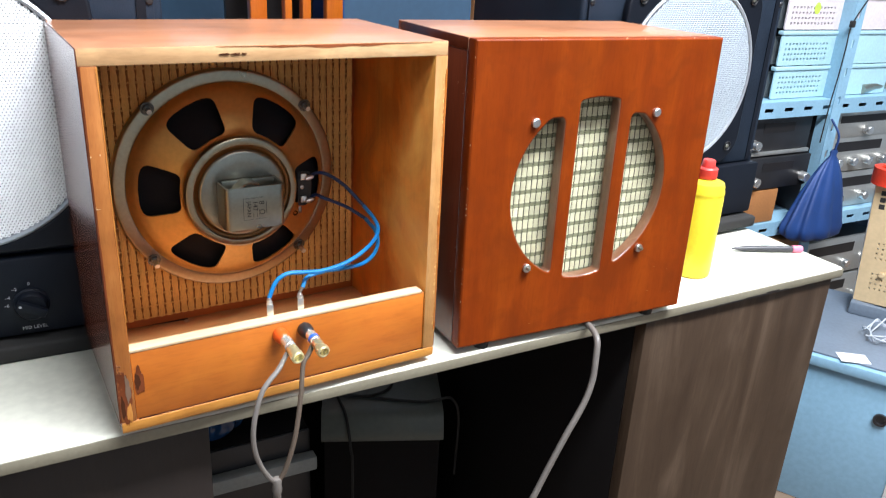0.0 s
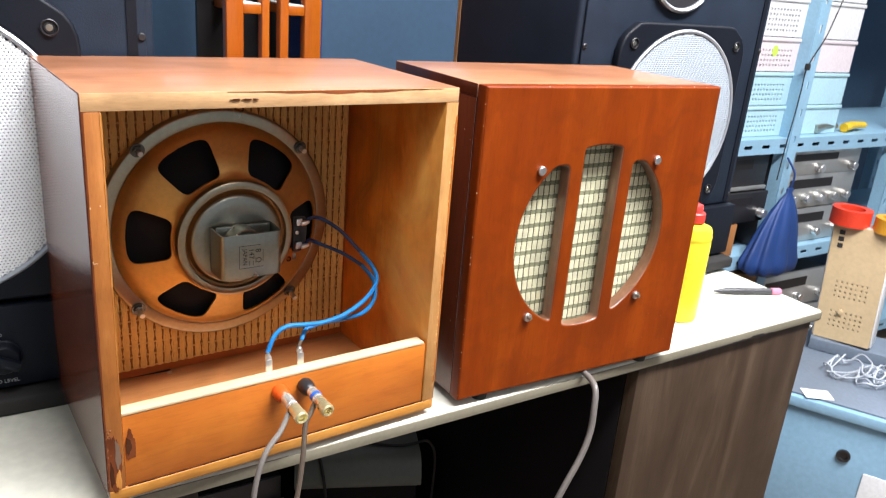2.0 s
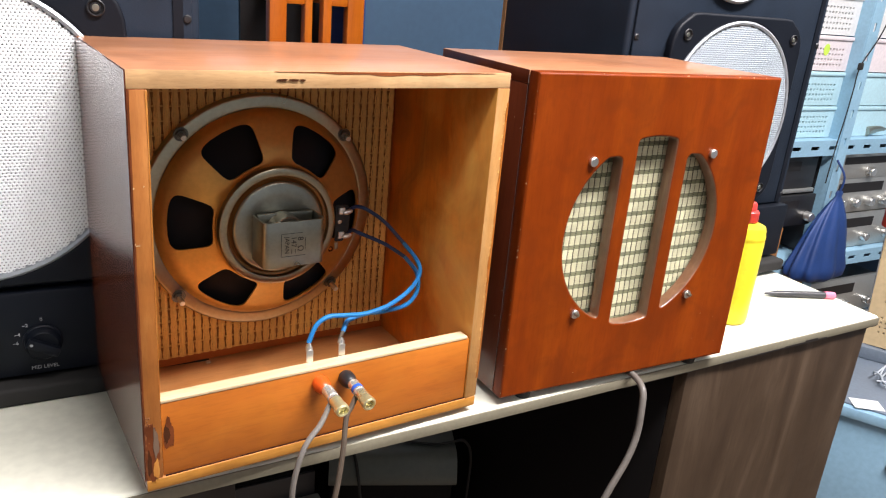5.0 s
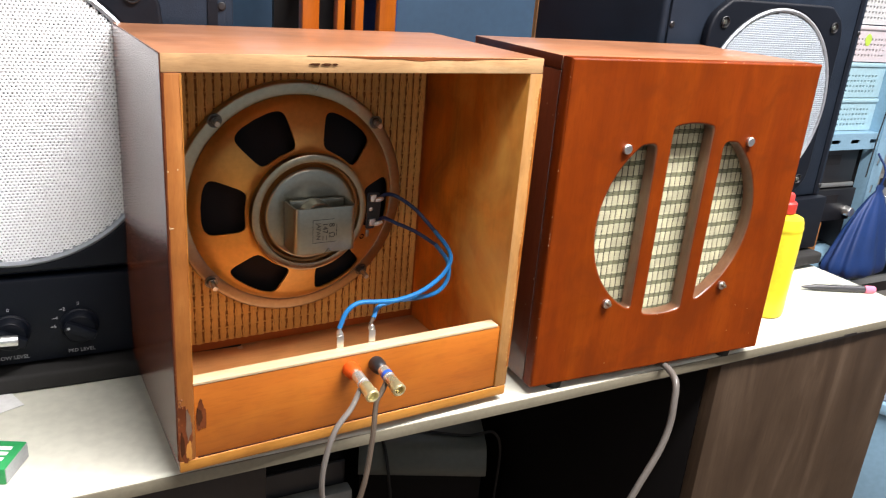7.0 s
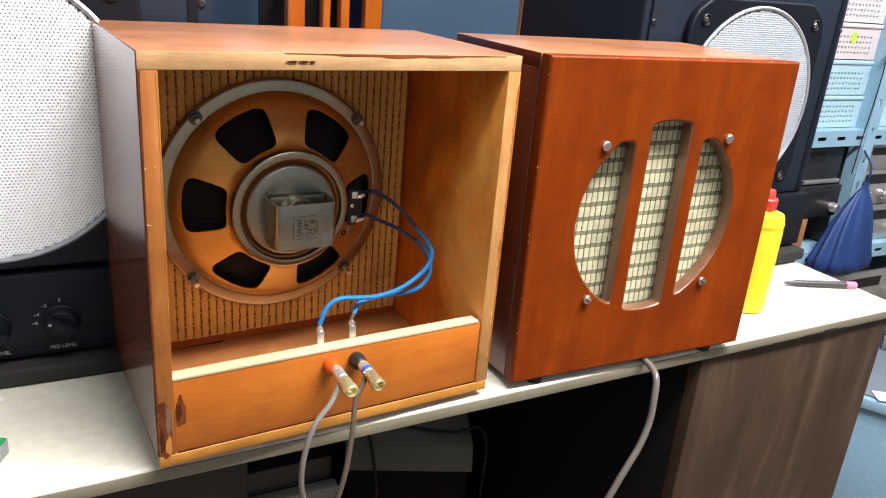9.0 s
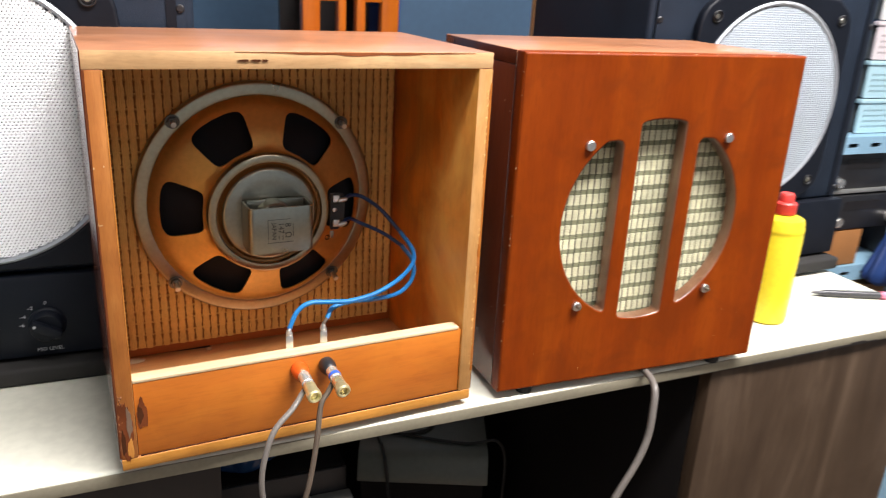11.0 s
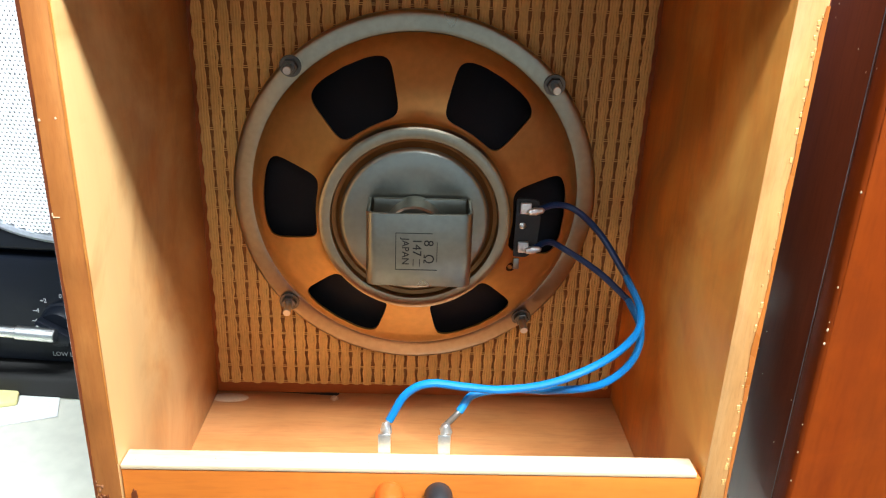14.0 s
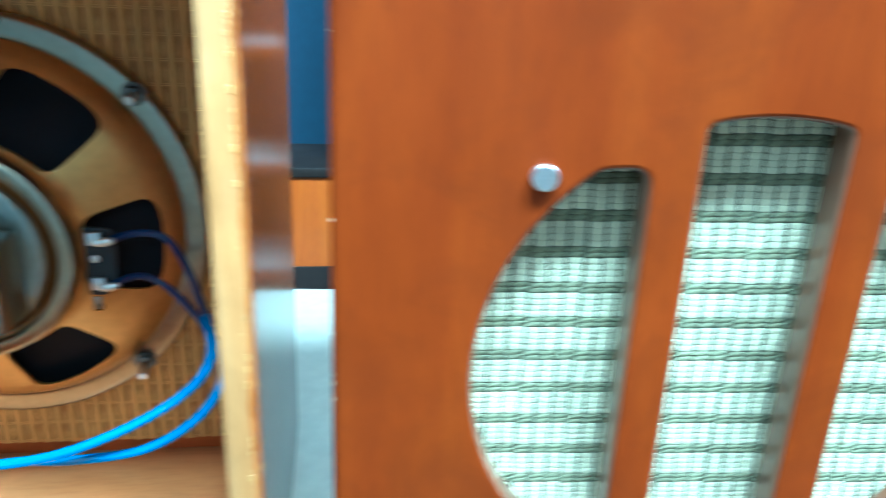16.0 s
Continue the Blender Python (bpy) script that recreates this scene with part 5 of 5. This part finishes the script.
for x0, mt, lab in ((0.14, dull_zinc, "steel pliers lying on the shelf"), (0.29, yellow_tool, "yellow handled tool on the shelf")):
    tl = thing("hand_tool", shelf.matrix_world @ pose(x0, 0.03, 0.815 + 0.014), lab, "tool")
    part("handle", tube([(0, 0, 0.0), (0.05, 0.005, 0.006), (0.12, 0.01, 0.004)], (0.014, 0.010), 10), mt, tl)

bag = thing("drawstring_bag", shelf.matrix_world @ pose(-0.02, -0.045, 0.672), "navy blue nylon drawstring bag hanging from the rack post", "bag")
bb = bmesh.new()
prof = [(0.010, 0.012), (0.014, 0.004), (0.011, -0.004), (0.024, -0.02), (0.048, -0.06), (0.068, -0.11), (0.085, -0.16), (0.100, -0.20), (0.098, -0.225), (0.07, -0.24), (0, -0.243)]
lathe(prof, 64, None, bb)
for v in bb.verts:
    w = math.atan2(v.co.y, v.co.x)
    f = 1 + 0.10 * math.sin(9 * w + v.co.z * 14) * min(1, -v.co.z * 9 + 0.1) * (1 if v.co.z < 0 else 0)
    v.co.x, v.co.y = v.co.x * f * 1.05 - (0.25 * v.co.z * -1 if v.co.z < 0 else 0) * 0.4, v.co.y * f * 0.5
part("pouch", bb, bag_blue, bag, smooth=80)
part("cord", tube([(0, 0, 0.0), (0.004, 0, 0.05), (0.0, 0.03, 0.09)], 0.003, 8), bag_blue, bag)

# ---- low cabinet beside the desk ----
low = thing("steel_cabinet", pose(1.425, 0.165, 0, 0, 0, -64), "low sky-blue steel cabinet with a slate top beside the desk", "cabinet")
part("body", block(-0.12, 0.235, 0.012, 0.42, 0.0, 0.345, 0.004), cabinet_blue, low)
part("cabinet_top", block(-0.125, 0.240, 0.0, 0.42, 0.3455, 0.370, 0.004), cabinet_blue, low)
part("top_mat", block(-0.115, 0.230, 0.014, 0.41, 0.3702, 0.3745, 0.001), cabinet_top, low, "slate mat on the top")
part("socket", lathe([(0.014, 0), (0.014, 0.006), (0.009, 0.006), (0.008, 0.002), (0, 0.002)], 24, facing(0.105, 0.0115, 0.262)), black_plastic, low, "round black socket")
part("door", block(0.150, 0.232, 0.008, 0.0118, 0.02, 0.235, 0.002), crate_white, low, "pale hinged flap")
side = thing("equipment_case", pose(1.53, -0.075, 0, 0, 0, -64), "dark equipment case beside the blue cabinet", "case")
part("shell", block(0.0, 0.30, 0.02, 0.40, 0.0, 0.30, 0.004), black_plastic, side)
part("pale_frame", block(0.0, 0.012, 0.0, 0.0195, 0.0, 0.30, 0.002), crate_white, side)
note = thing("paper_note", pose(1.463, 0.155, 0.3748, 0, 0, -40), "white paper note on the cabinet top", "paper")
part("sheet", block(-0.03, 0.03, -0.02, 0.02, 0.0, 0.0012), paper_white, note)
coil = thing("wire_coil", pose(1.62, 0.15, 0.375), "tangle of white hook-up wire on the cabinet top", "wire")
rng = random.Random(3)
for k in range(6):
    ps = []
    r, ox, oy = rng.uniform(0.025, 0.055), rng.uniform(-0.03, 0.06), rng.uniform(-0.06, 0.04)
    for i in range(14):
        w = i * 0.62 + k
        ps.append((ox + r * math.cos(w) * rng.uniform(0.8, 1.2), oy + 0.7 * r * math.sin(w), 0.004 + 0.03 * rng.random()))
    part("strand", tube(ps, 0.0018, 6, 5), wire_white, coil)
tray = thing("steel_tray", pose(1.72, 0.19, 0.3748, 0, 0, -64), "dark blue-grey steel tray on the cabinet", "tray")
part("tray_body", block(-0.12, 0.14, 0.0, 0.12, 0.0, 0.030, 0.003), cabinet_top, tray)
pb = thing("hardboard_case", pose(1.690, 0.305, 0.4055, 0, -3, -74), "tan perforated hardboard case standing on the tray", "case")
holes = []
for i in range(7):
    for j in range(4):
        for z0 in (0.035, 0.11):
            hx, hz = 0.028 + 0.011 * i, z0 + 0.012 * j
            holes.append([(hx, hz), (hx, hz + 0.004), (hx + 0.004, hz + 0.004), (hx + 0.004, hz)])
mesh_part("front_board", plate([rounded([(0, 0), (0.125, 0), (0.125, 0.285), (0, 0.285)], 0.003, 2)] + holes, 0.005, 0, FRONT), board_tan, pb, smooth=0)
part("shell", block(-0.004, 0.129, 0.003, 0.055, 0.0, 0.286, 0.003), crate_white, pb, "pale casing")
for z in (0.262, 0.246, 0.230):
    part("print_bar", block(0.014, 0.026, -0.0032, -0.0027, z, z + 0.011), ink, pb)
part("knob", lathe([(0.006, 0), (0.006, 0.006), (0, 0.007)], 16, facing(0.05, -0.003, 0.075)), board_tan, pb)
tp = thing("tape_roll", pose(1.712, 0.300, 0.692, 0, 0, 0), "red roll of tape on top of the hardboard case", "tape")
part("roll", lathe([(0.028, 0), (0.044, 0), (0.044, 0.038), (0.028, 0.038), (0.028, 0)], 36), red_tape, tp)
tp2 = thing("tape_roll", pose(1.738, 0.214, 0.692, 0, 0, 0), "amber roll of tape on top of the hardboard case", "tape")
part("roll", lathe([(0.026, 0), (0.040, 0), (0.040, 0.034), (0.026, 0.034), (0.026, 0)], 36), orange_tape, tp2)

# ---- sticker and cord on the rack, carton on its shelf ----
carton = thing("cardboard_box", pose(1.64, 0.655, 0.4772, 0, 0, -4), "small plain brown cardboard box on the rack shelf", "box")
part("carton", block(0.0, 0.17, 0.0, 0.12, 0.0, 0.095, 0.002), board_brown, carton)
part("flap", block(0.002, 0.168, 0.004, 0.058, 0.0955, 0.097), board_brown, carton)
cord = thing("thin_cord", pose(0, 0, 0), "thin black cord tied to the rack post", "cord")
part("strand", tube([(2.03, 0.612, 1.22), (2.006, 0.611, 1.16), (1.975, 0.611, 1.089), (1.922, 0.612, 1.012), (1.920, 0.613, 0.951), (1.916, 0.613, 0.877), (1.908, 0.613, 0.80), (1.905, 0.614, 0.70)], 0.0018, 6), rubber, cord)
part("clip", block(1.915, 1.931, 0.607, 0.617, 1.004, 1.022, 0.003), rubber, cord, "black cord clip")

# ---- nicks and dust on the two boxes ----
def nicks(parent, spots, label):
    bm = bmesh.new()
    for (x, y, z), r in spots:
        bmesh.ops.create_icosphere(bm, subdivisions=1, radius=r, matrix=Matrix.Translation((x, y, z)) @ Matrix.Diagonal((1, 0.5, 1.4, 1)))
    tagged(part("nick", bm, raw_x, parent, label), kind="stuff")


rng = random.Random(15)
spots = [((BW - 0.0006, 0.0006, BH * rng.random()), rng.uniform(0.0004, 0.0011)) for i in range(9)]
spots += [((BW * rng.random(), 0.0007, BH - 0.0007), rng.uniform(0.0003, 0.0008)) for i in range(8)]
spots += [((0.0006, 0.0008, BH * rng.random()), rng.uniform(0.0003, 0.0007)) for i in range(12)]
spots += [((BW * rng.random(), 0.0001, 0.012 + 0.05 * rng.random()), rng.uniform(0.0002, 0.0005)) for i in range(8)]
spots += [((0.0, BD * rng.random(), BH * rng.random()), rng.uniform(0.0002, 0.00045)) for i in range(22)]
nicks(b_, spots, "pale nicks and dust on the varnish")
spots = [((0.0005, 0.0006, AH * rng.random()), rng.uniform(0.0003, 0.0008)) for i in range(14)]
spots += [((AW * rng.random(), 0.0008, AH - 0.0004), rng.uniform(0.0002, 0.0006)) for i in range(8)]
spots += [((TH + 0.26 * rng.random(), 0.004 + 0.004 * rng.random(), 0.0762), rng.uniform(0.0002, 0.0004)) for i in range(10)]
nicks(a, spots, "pale nicks along the worn edges")
part("seam_line", block(-0.0002, 0.0, 0.0149, 0.0152, 0.004, BH - 0.004), dust_grey, b_, "pale line where front and side meet")
